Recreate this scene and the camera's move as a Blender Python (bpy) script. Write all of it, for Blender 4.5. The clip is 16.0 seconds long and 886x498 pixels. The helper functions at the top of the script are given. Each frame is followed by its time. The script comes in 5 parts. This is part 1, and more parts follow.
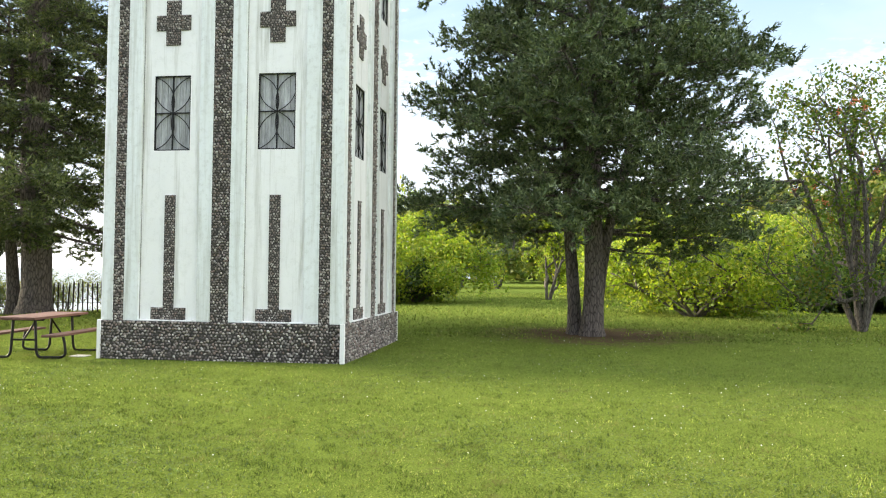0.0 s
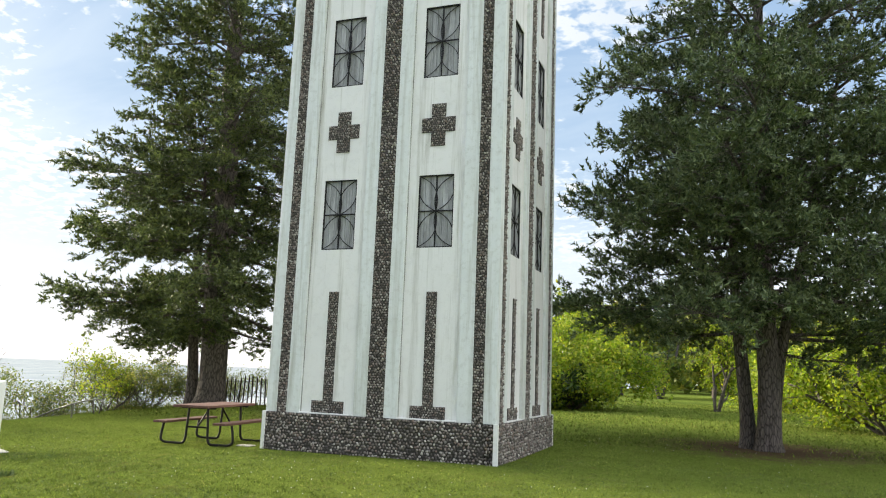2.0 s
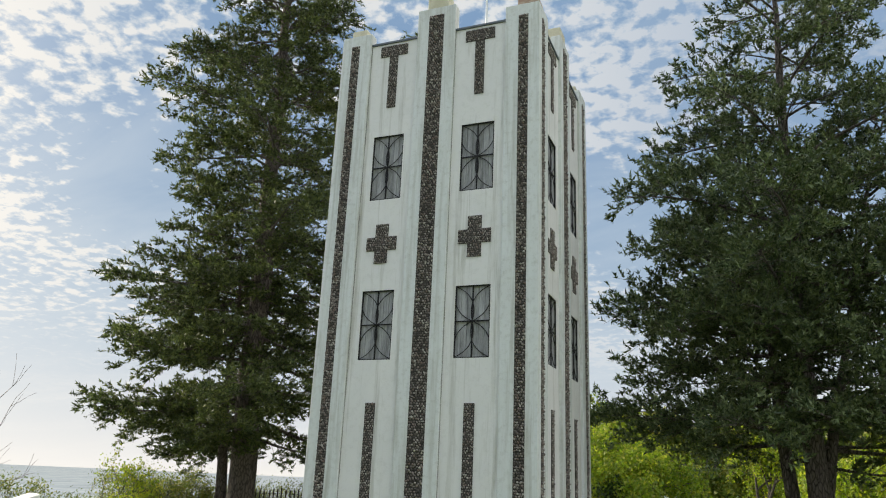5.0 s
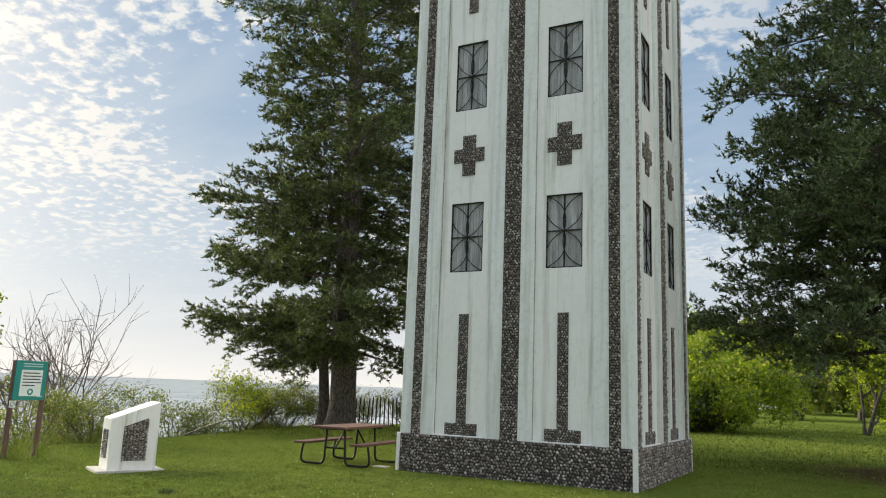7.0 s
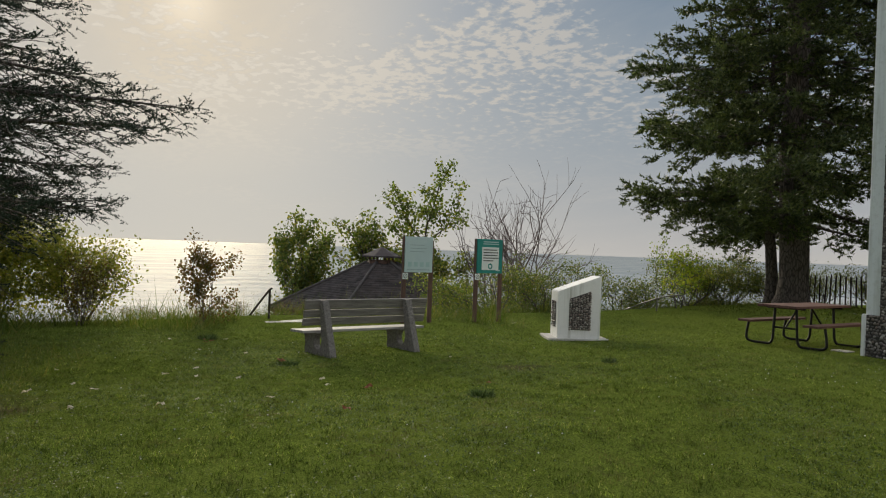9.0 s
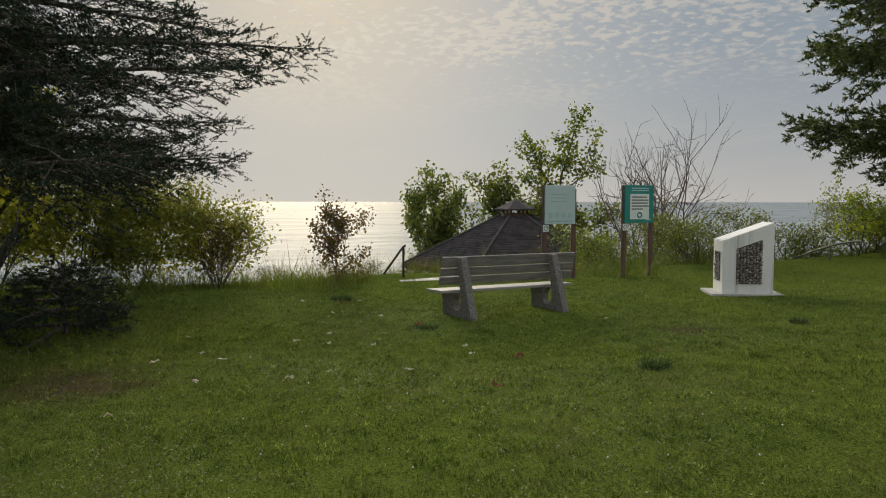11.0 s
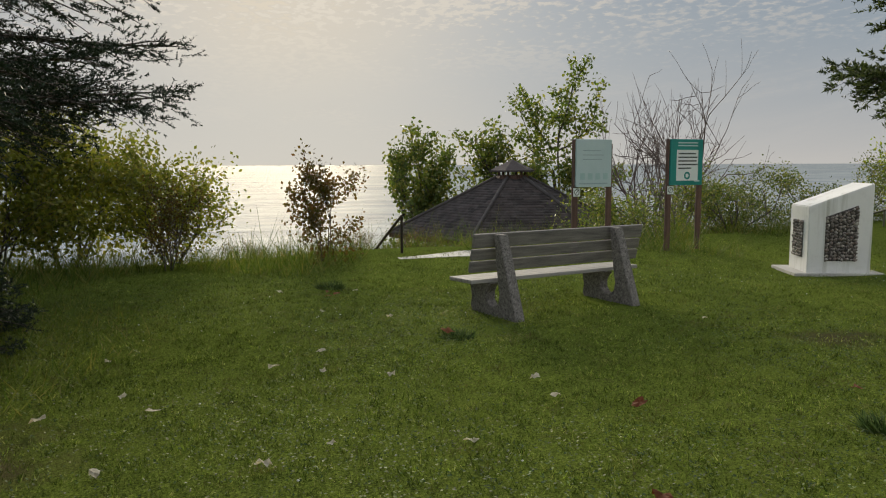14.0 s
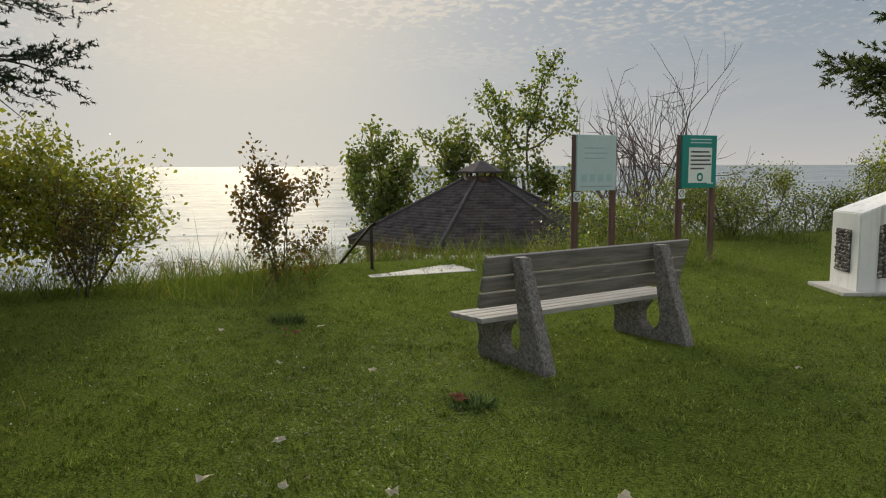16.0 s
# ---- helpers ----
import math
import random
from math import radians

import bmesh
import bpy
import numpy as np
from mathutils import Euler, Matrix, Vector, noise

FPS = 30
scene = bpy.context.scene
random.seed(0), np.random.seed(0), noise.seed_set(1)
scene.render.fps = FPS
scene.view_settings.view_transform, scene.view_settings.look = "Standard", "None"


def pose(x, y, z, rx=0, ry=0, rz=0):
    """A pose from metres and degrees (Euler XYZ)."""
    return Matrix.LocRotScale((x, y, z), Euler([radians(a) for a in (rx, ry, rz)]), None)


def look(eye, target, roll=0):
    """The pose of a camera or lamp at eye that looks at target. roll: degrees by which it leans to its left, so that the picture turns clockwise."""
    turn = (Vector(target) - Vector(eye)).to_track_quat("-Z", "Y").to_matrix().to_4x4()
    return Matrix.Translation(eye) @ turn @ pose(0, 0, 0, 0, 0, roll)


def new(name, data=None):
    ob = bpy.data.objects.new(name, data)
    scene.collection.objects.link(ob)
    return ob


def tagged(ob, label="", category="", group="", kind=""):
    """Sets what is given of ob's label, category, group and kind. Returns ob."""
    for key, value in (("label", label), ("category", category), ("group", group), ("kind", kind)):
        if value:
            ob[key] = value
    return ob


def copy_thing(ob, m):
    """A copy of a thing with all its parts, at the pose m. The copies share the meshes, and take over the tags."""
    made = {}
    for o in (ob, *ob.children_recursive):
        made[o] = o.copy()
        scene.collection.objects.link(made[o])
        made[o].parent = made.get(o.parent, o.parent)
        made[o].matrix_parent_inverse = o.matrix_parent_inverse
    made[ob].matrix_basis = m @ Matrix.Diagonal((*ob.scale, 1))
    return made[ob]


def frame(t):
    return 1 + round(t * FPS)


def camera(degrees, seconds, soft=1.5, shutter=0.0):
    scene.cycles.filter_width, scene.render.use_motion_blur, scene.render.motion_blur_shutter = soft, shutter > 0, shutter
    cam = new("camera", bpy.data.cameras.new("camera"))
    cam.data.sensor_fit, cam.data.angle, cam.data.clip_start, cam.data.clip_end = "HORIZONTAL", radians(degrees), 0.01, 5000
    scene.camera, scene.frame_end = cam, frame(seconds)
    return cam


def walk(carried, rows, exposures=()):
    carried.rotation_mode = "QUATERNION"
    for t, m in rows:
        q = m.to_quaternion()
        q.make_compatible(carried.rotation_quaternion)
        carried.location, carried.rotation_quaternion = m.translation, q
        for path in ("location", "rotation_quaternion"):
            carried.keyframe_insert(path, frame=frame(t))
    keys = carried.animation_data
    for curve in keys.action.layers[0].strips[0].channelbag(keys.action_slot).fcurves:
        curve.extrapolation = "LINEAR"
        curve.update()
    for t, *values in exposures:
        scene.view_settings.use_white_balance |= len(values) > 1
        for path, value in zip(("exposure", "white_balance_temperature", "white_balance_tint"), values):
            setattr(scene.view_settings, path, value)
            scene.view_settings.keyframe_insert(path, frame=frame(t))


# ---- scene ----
cam = camera(61.0, 16.0, soft=1.1)
PATH = [
    (0, (-0.439, 1.528, 1.804), (-0.724, 3.507, 1.863), 0.6),
    (0.5, (-0.418, 1.577, 1.725), (-0.817, 3.534, 1.83), 0.9),
    (1, (-0.402, 1.604, 1.674), (-0.92, 3.529, 1.842), 1.3),
    (1.5, (-0.419, 1.616, 1.723), (-1.035, 3.504, 1.958), 1.8),
    (2, (-0.452, 1.642, 1.677), (-1.135, 3.494, 2.004), 2.2),
    (2.5, (-0.47, 1.624, 1.637), (-1.19, 3.441, 2.062), 2.4),
    (3, (-0.511, 1.618, 1.598), (-1.242, 3.404, 2.126), 2.5),
    (3.5, (-0.534, 1.549, 1.73), (-1.26, 3.314, 2.328), 2.6),
    (6, (-0.668, 1.444, 1.762), (-1.43, 3.204, 2.33), 2.2),
    (6.5, (-0.71, 1.527, 1.71), (-1.543, 3.282, 2.185), 2.1),
    (7, (-0.709, 1.552, 1.724), (-1.665, 3.271, 2.088), 2.2),
    (7.5, (-0.746, 1.67, 1.749), (-1.877, 3.299, 2.005), 2.4),
    (8, (-0.728, 1.803, 1.721), (-2.081, 3.267, 1.888), 2.8),
    (8.5, (-0.769, 1.907, 1.732), (-2.337, 3.146, 1.809), 2.8),
    (9, (-0.928, 1.923, 1.693), (-2.681, 2.885, 1.693), 2.1),
    (9.5, (-1.067, 1.805, 1.686), (-2.913, 2.571, 1.61), -0.3),
    (12, (-3.137, 2.498, 1.57), (-5.029, 3.134, 1.443), 0.2),
    (12.5, (-3.647, 2.463, 1.55), (-5.526, 3.131, 1.396), 0.1),
    (13, (-4.123, 2.568, 1.529), (-5.991, 3.258, 1.345), 0.0),
    (13.5, (-4.609, 2.628, 1.521), (-6.47, 3.329, 1.313), -0.1),
    (14, (-5.101, 2.661, 1.543), (-6.957, 3.371, 1.318), -0.2),
    (14.5, (-5.634, 2.782, 1.557), (-7.485, 3.505, 1.33), -0.1),
    (15, (-6.139, 2.828, 1.539), (-7.979, 3.578, 1.316), -0.4),
    (15.5, (-6.651, 2.965, 1.514), (-8.476, 3.753, 1.291), -0.3),
    (16, (-7.129, 3.061, 1.519), (-8.939, 3.884, 1.297), -0.2),
]
walk(cam, [(t, look(eye, target, roll)) for t, eye, target, roll in PATH],
     [(0, 1.92), (1.0, 1.7), (2.0, 1.45), (3.5, 0.93), (6.0, 0.88), (7.0, 0.93), (8.0, 0.45), (9.0, -0.05), (12.0, -0.08), (16.0, 0.08)])

# ---- light ----
SUN = Vector((-0.945, 0.156, 0.287)).normalized()
SUN_EL = math.asin(SUN.z)
SUN_ROT = math.atan2(SUN.x, SUN.y)


class Tree:
    """Short way to write node trees."""

    def __init__(self, tree):
        self.t = tree

    def node(self, kind, **sets):
        n = self.t.nodes.new(kind)
        for k, v in sets.items():
            setattr(n, k, v)
        return n

    def put(self, socket, value):
        if hasattr(value, "is_output"):
            self.t.links.new(value, socket)
        else:
            socket.default_value = value

    def math(self, op, a, b=0.0, clamp=False):
        n = self.node("ShaderNodeMath", operation=op, use_clamp=clamp)
        self.put(n.inputs[0], a)
        self.put(n.inputs[1], b)
        return n.outputs[0]

    def mix(self, f, a, b, blend="MIX"):
        n = self.node("ShaderNodeMix", data_type="RGBA", blend_type=blend)
        self.put(n.inputs[0], f)
        self.put(n.inputs[6], a)
        self.put(n.inputs[7], b)
        return n.outputs[2]

    def noise(self, vec, scale, detail=4.0, rough=0.55, distort=0.0):
        n = self.node("ShaderNodeTexNoise")
        if vec is not None:
            self.put(n.inputs["Vector"], vec)
        n.inputs["Scale"].default_value = scale
        n.inputs["Detail"].default_value = detail
        n.inputs["Roughness"].default_value = rough
        n.inputs["Distortion"].default_value = distort
        return n.outputs[0]

    def ramp(self, f, stops):
        n = self.node("ShaderNodeValToRGB")
        self.put(n.inputs[0], f)
        el = n.color_ramp.elements
        while len(el) < len(stops):
            el.new(0.5)
        for e, (p, c) in zip(el, stops):
            e.position = p
            e.color = (c, c, c, 1) if isinstance(c, (int, float)) else (*c, 1)
        return n.outputs[0]

    def scaled(self, vec, s):
        n = self.node("ShaderNodeMapping")
        self.put(n.inputs[0], vec)
        n.inputs["Scale"].default_value = s
        return n.outputs[0]


def make_world():
    w = bpy.data.worlds.new("sky")
    scene.world = w
    w.use_nodes = True
    w.node_tree.nodes.clear()
    T = Tree(w.node_tree)
    sky = T.node("ShaderNodeTexSky", sky_type="NISHITA", sun_disc=False, sun_elevation=SUN_EL, sun_rotation=SUN_ROT)
    sky.air_density, sky.dust_density, sky.ozone_density = 1.0, 1.2, 1.5
    way = T.node("ShaderNodeTexCoord").outputs["Generated"]
    sep = T.node("ShaderNodeSeparateXYZ")
    T.put(sep.inputs[0], way)
    up = T.math("MAXIMUM", sep.outputs[2], 0.0)
    deep = T.math("ADD", up, 0.16)
    flat = T.node("ShaderNodeCombineXYZ")
    T.put(flat.inputs[0], T.math("DIVIDE", sep.outputs[0], deep))
    T.put(flat.inputs[1], T.math("DIVIDE", sep.outputs[1], deep))
    # altocumulus: small puffs gathered into larger banks, thinning out towards the hazy horizon
    puffs = T.noise(flat.outputs[0], 22.0, 5.0, 0.55, 0.15)
    banks = T.noise(flat.outputs[0], 1.35, 3.0, 0.5, 0.4)
    veil = T.noise(T.scaled(flat.outputs[0], (0.6, 1.4, 1.0)), 1.6, 5.0, 0.6, 0.5)
    near = T.node("ShaderNodeVectorMath", operation="DOT_PRODUCT")
    T.put(near.inputs[0], way)
    near.inputs[1].default_value = SUN
    toward = T.math("MAXIMUM", near.outputs["Value"], 0.0)
    m = T.math("ADD", T.math("MULTIPLY", puffs, 0.95), T.math("MULTIPLY", banks, 0.75))
    # a clear lane below the high bank, away from the sun
    lane = T.math("MULTIPLY", T.ramp(up, [(0.24, 0.0), (0.30, 1.0), (0.37, 1.0), (0.43, 0.0)]), T.ramp(toward, [(0.86, 1.0), (0.95, 0.0)]))
    m = T.math("SUBTRACT", m, T.math("MULTIPLY", lane, 0.16))
    m = T.math("ADD", m, T.ramp(up, [(0.40, 0.0), (0.48, 0.05)]))
    mask = T.ramp(m, [(0.79, 0.0), (0.95, 0.97)])
    mask = T.math("MULTIPLY", mask, T.ramp(up, [(0.10, 0.0), (0.19, 1.0)]))
    mask = T.math("MULTIPLY", mask, T.ramp(toward, [(0.2, 0.35), (0.55, 1.0)]))
    mask = T.math("MAXIMUM", mask, T.ramp(veil, [(0.44, 0.0), (0.78, 0.55)]))
    # bright cloud layer added overhead, out of view, to fill the shade
    fill_deck = T.ramp(up, [(0.58, 0.0), (0.80, 0.85)])
    mask = T.math("MAXIMUM", mask, fill_deck)
    glow = T.math("POWER", toward, 13.0)
    halo = T.math("POWER", toward, 45.0)
    disc = T.math("POWER", toward, 1800.0)
    light = T.mix(glow, (3.3, 3.35, 3.35, 1), (6.2, 5.6, 4.7, 1))
    dark = T.mix(glow, (2.5, 2.9, 3.25, 1), (4.6, 4.3, 3.9, 1))
    cloud = T.mix(T.ramp(m, [(0.83, 0.0), (0.96, 1.0)]), dark, light)
    cloud = T.mix(fill_deck, cloud, (7.6, 8.0, 8.4, 1))
    # unseen clouds opposite the low sun, added bright to light the shaded faces
    fill_clouds = T.ramp(T.math("MULTIPLY", near.outputs["Value"], -1.0), [(0.28, 0.0), (0.65, 0.9)])
    cloud = T.mix(fill_clouds, cloud, (7.6, 7.7, 7.8, 1))
    mask = T.math("MAXIMUM", mask, fill_clouds)
    thin = T.mix(halo, T.mix(glow, T.mix(T.ramp(up, [(0.15, 0.0), (0.45, 1.0)]), (1.55, 2.15, 2.75, 1), (0.95, 1.5, 2.3, 1)), (4.2, 4.35, 4.5, 1)), (6.2, 5.3, 4.0, 1))
    blue = T.mix(1.0, sky.outputs[0], thin, "DARKEN")
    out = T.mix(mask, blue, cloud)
    haze = T.math("POWER", T.math("SUBTRACT", 1.0, up, True), 6.5)
    out = T.mix(T.math("MULTIPLY", haze, 0.92), out, T.mix(glow, (4.25, 4.05, 3.8, 1), (6.1, 5.7, 4.8, 1)))
    out = T.mix(1.0, out, T.mix(disc, (0, 0, 0, 1), (1.6, 1.35, 1.0, 1)), "ADD")
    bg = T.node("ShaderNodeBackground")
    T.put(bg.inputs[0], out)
    bg.inputs[1].default_value = 0.125
    T.put(T.node("ShaderNodeOutputWorld").inputs[0], bg.outputs[0])


make_world()
sun_data = bpy.data.lights.new("sun", "SUN")
sun_data.energy, sun_data.angle, sun_data.color = 4.0, radians(16.0), (1.0, 0.88, 0.68)
sun_lamp = new("sun", sun_data)
sun_lamp.matrix_world = look(SUN * 50, (0, 0, 0))


# ---- materials ----
def material(name):
    m = bpy.data.materials.new(name)
    m.use_nodes = True
    m.node_tree.nodes.clear()
    T = Tree(m.node_tree)
    out = T.node("ShaderNodeOutputMaterial")
    b = T.node("ShaderNodeBsdfPrincipled")
    T.t.links.new(b.outputs[0], out.inputs[0])
    return m, T, b, out


def coords(T, kind="Object"):
    return T.node("ShaderNodeTexCoord").outputs[kind]


def bump(T, b, height, strength=0.4, distance=0.01):
    n = T.node("ShaderNodeBump")
    n.inputs["Strength"].default_value, n.inputs["Distance"].default_value = strength, distance
    T.put(n.inputs["Height"], height)
    T.put(b.inputs["Normal"], n.outputs[0])


def worn(name, dark, light, scale, rough=0.7, metal=0.0, grain=(1, 1, 1), relief=0.3, fine=30.0):
    """A surface of two tones with large stains and fine grain."""
    m, T, b, out = material(name)
    v = T.scaled(coords(T), grain)
    big = T.noise(v, scale, 4.0, 0.6, 0.4)
    small = T.noise(v, scale * fine, 3.0, 0.6)
    f = T.ramp(T.math("ADD", T.math("MULTIPLY", big, 0.65), T.math("MULTIPLY", small, 0.35)), [(0.35, 0.0), (0.66, 1.0)])
    T.put(b.inputs["Base Color"], T.mix(f, (*dark, 1), (*light, 1)))
    b.inputs["Roughness"].default_value, b.inputs["Metallic"].default_value = rough, metal
    bump(T, b, small, relief, 0.004)
    return m


def white_concrete(name, clean, dull, stain, amount):
    """Painted concrete, weathered in streaks, with chips down to the grey."""
    m, T, b, out = material(name)
    v = coords(T)
    streaks = T.noise(T.scaled(v, (3.2, 3.2, 0.16)), 2.0, 5.0, 0.65, 0.3)
    blot = T.noise(v, 1.1, 5.0, 0.6, 0.5)
    fine = T.noise(v, 38.0, 3.0, 0.7)
    base = T.mix(T.ramp(blot, [(0.35, 0.0), (0.68, 1.0)]), (*clean, 1), (*dull, 1))
    grime = T.ramp(streaks, [(0.53 - 0.08 * amount, 0.0), (0.74, 0.8)])
    base = T.mix(grime, base, (*stain, 1))
    mould = T.math("MULTIPLY", T.ramp(T.noise(v, 9.0, 6.0, 0.75), [(0.50, 0.0), (0.68, 1.0)]), 0.15 + 0.4 * amount)
    base = T.mix(mould, base, (*[c * 0.9 for c in stain], 1))
    chips = T.ramp(T.math("MULTIPLY", fine, T.ramp(streaks, [(0.5, 0.55), (0.7, 1.05)])), [(0.62, 0.0), (0.66, 0.8)])
    base = T.mix(chips, base, (0.25, 0.235, 0.21, 1))
    T.put(b.inputs["Base Color"], base)
    b.inputs["Roughness"].default_value = 0.75
    bump(T, b, T.math("ADD", fine, T.math("MULTIPLY", blot, 1.5)), 0.35, 0.006)
    return m


def pebble_material():
    m, T, b, out = material("pebbles")
    r = T.node("ShaderNodeNewGeometry").outputs["Random Per Island"]
    v = coords(T)
    col = T.ramp(r, [(0.0, (0.04, 0.034, 0.032)), (0.3, (0.16, 0.134, 0.12)), (0.55, (0.32, 0.29, 0.265)), (0.75, (0.21, 0.145, 0.12)), (0.9, (0.46, 0.425, 0.385)), (1.0, (0.58, 0.55, 0.50))])
    grain = T.noise(v, 60.0, 3.0)
    T.put(b.inputs["Base Color"], T.mix(T.ramp(grain, [(0.35, 0.0), (0.65, 0.35)]), col, (0.08, 0.075, 0.07, 1)))
    b.inputs["Roughness"].default_value = 0.55
    return m


def leafy(name, tones, shine=0.5, through_light=0.45, fine=0.0, tint=(1.35, 1.5, 0.55)):
    """Leaves and needles: tones by random, light passing through."""
    m, T, b, out = material(name)
    r = T.node("ShaderNodeNewGeometry").outputs["Random Per Island"]
    col = T.ramp(r, [(i / max(1, len(tones) - 1), c) for i, c in enumerate(tones)])
    patch = T.noise(coords(T), 1.5, 3.0)
    col = T.mix(T.ramp(patch, [(0.42, 0.0), (0.66, 0.6)]), col, (*[c * 0.6 for c in tones[0]], 1))
    if fine:
        # Dark noise spots stand in for the shading between lawn clumps.
        spots = T.noise(coords(T), fine, 3.0, 0.6)
        col = T.mix(T.ramp(spots, [(0.42, 0.9), (0.58, 0.0)]), col, (*[c * 0.5 for c in tones[0]], 1))
        # tufts and thin spots a hand's breadth to a step across
        tuft = T.noise(coords(T), 4.2, 4.0, 0.7, 0.3)
        col = T.mix(T.ramp(tuft, [(0.42, 0.6), (0.56, 0.0)]), col, (*[c * 0.55 for c in tones[0]], 1))
        dry = T.noise(coords(T), fine * 0.13, 4.0, 0.65, 0.4)
        col = T.mix(T.ramp(dry, [(0.52, 0.0), (0.70, 0.55)]), col, (0.25, 0.205, 0.085, 1))
    T.put(b.inputs["Base Color"], col)
    b.inputs["Roughness"].default_value = shine
    b.inputs["Specular IOR Level"].default_value = 0.3 if shine < 0.8 else 0.06
    if through_light:
        tr = T.node("ShaderNodeBsdfTranslucent")
        T.put(tr.inputs[0], T.mix(1.0, col, (*tint, 1), "MULTIPLY"))
        mx = T.node("ShaderNodeMixShader")
        mx.inputs[0].default_value = through_light
        T.t.links.new(b.outputs[0], mx.inputs[1])
        T.t.links.new(tr.outputs[0], mx.inputs[2])
        T.t.links.new(mx.outputs[0], out.inputs[0])
    return m


def bark_material(name, dark, light):
    m, T, b, out = material(name)
    v = T.scaled(coords(T), (1, 1, 0.28))
    n = T.node("ShaderNodeTexVoronoi", feature="DISTANCE_TO_EDGE")
    T.put(n.inputs["Vector"], v)
    n.inputs["Scale"].default_value = 16.0
    cracks = T.ramp(n.outputs["Distance"], [(0.0, 0.0), (0.16, 1.0)])
    grain = T.noise(v, 22.0, 5.0, 0.65)
    T.put(b.inputs["Base Color"], T.mix(T.math("MULTIPLY", cracks, grain), (*dark, 1), (*light, 1)))
    b.inputs["Roughness"].default_value = 0.9
    bump(T, b, T.math("ADD", T.math("MULTIPLY", cracks, 0.7), grain), 0.9, 0.03)
    return m


def ground_material():
    m, T, b, out = material("lawn_soil")
    v = coords(T)
    big = T.noise(v, 0.35, 4.0, 0.6, 0.3)
    mid = T.noise(v, 2.6, 5.0, 0.65)
    fine = T.noise(v, 55.0, 5.0, 0.8)
    # The dark end of this noise stands in for shadow between the blades.
    g = T.mix(T.ramp(fine, [(0.36, 0.0), (0.62, 1.0)]), (0.014, 0.024, 0.008, 1), (0.205, 0.268, 0.046, 1))
    # straw-coloured thatch between the blades
    g = T.mix(T.ramp(T.noise(v, 90.0, 3.0, 0.7), [(0.62, 0.0), (0.72, 0.7)]), g, (0.30, 0.27, 0.14, 1))
    g = T.mix(T.ramp(big, [(0.4, 0.0), (0.72, 0.45)]), g, (0.17, 0.215, 0.04, 1))
    g = T.mix(T.ramp(mid, [(0.60, 0.0), (0.78, 0.6)]), g, (0.13, 0.105, 0.055, 1))
    sep = T.node("ShaderNodeSeparateXYZ")
    T.put(sep.inputs[0], v)

    def spot(cx, cy, r0, r1):
        dx, dy = T.math("SUBTRACT", sep.outputs[0], cx), T.math("SUBTRACT", sep.outputs[1], cy)
        d = T.math("SQRT", T.math("ADD", T.math("MULTIPLY", dx, dx), T.math("MULTIPLY", dy, dy)))
        d = T.math("ADD", d, T.math("MULTIPLY", T.math("SUBTRACT", mid, 0.5), r1 * 1.6))
        return T.ramp(T.math("DIVIDE", d, 10.0), [(r0 / 10, 1.0), (r1 / 10, 0.0)])

    # needle litter round the spruce, trodden soil on the shaded lawn
    g = T.mix(spot(0.8, 21.8, 1.4, 3.4), g, (0.13, 0.088, 0.055, 1))
    g = T.mix(spot(-9.6, 1.2, 0.2, 1.0), g, (0.11, 0.085, 0.05, 1))
    g = T.mix(spot(-9.85, 8.13, 0.15, 0.5), g, (0.085, 0.078, 0.04, 1))
    # bare slope towards the beach
    slope = T.ramp(T.math("MULTIPLY", sep.outputs[2], -0.2), [(0.35, 0.0), (0.9, 1.0)])
    g = T.mix(slope, g, (0.17, 0.15, 0.12, 1))
    T.put(b.inputs["Base Color"], g)
    b.inputs["Roughness"].default_value = 0.95
    b.inputs["Specular IOR Level"].default_value = 0.0
    bump(T, b, T.math("ADD", fine, mid), 0.8, 0.04)
    return m


def water_material():
    m, T, b, out = material("lake_water")
    v = coords(T)
    small = T.noise(T.scaled(v, (1.0, 0.4, 1)), 0.7, 5.0, 0.6, 0.3)
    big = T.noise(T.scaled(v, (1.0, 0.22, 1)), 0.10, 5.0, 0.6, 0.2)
    # The pale base colour carries the sky's reflection that the weak gloss leaves out.
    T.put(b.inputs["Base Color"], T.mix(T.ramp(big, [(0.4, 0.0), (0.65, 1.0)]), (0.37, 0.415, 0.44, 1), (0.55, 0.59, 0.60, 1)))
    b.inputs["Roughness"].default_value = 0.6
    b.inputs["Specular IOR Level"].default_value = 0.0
    ripples = T.math("ADD", T.math("MULTIPLY", small, 0.6), T.math("MULTIPLY", big, 2.4))
    bump(T, b, ripples, 1.0, 0.8)
    gloss = T.node("ShaderNodeBsdfGlossy")
    gloss.inputs["Color"].default_value = (0.13, 0.122, 0.106, 1)
    T.put(gloss.inputs["Roughness"], T.ramp(big, [(0.35, 0.26), (0.65, 0.42)]))
    T.t.links.new(b.inputs["Normal"].links[0].from_socket, gloss.inputs["Normal"])
    fres = T.node("ShaderNodeFresnel")
    fres.inputs["IOR"].default_value = 1.33
    mx = T.node("ShaderNodeMixShader")
    T.put(mx.inputs[0], T.math("MULTIPLY", fres.outputs[0], 0.36))
    T.t.links.new(b.outputs[0], mx.inputs[1])
    T.t.links.new(gloss.outputs[0], mx.inputs[2])
    T.t.links.new(mx.outputs[0], out.inputs[0])
    return m


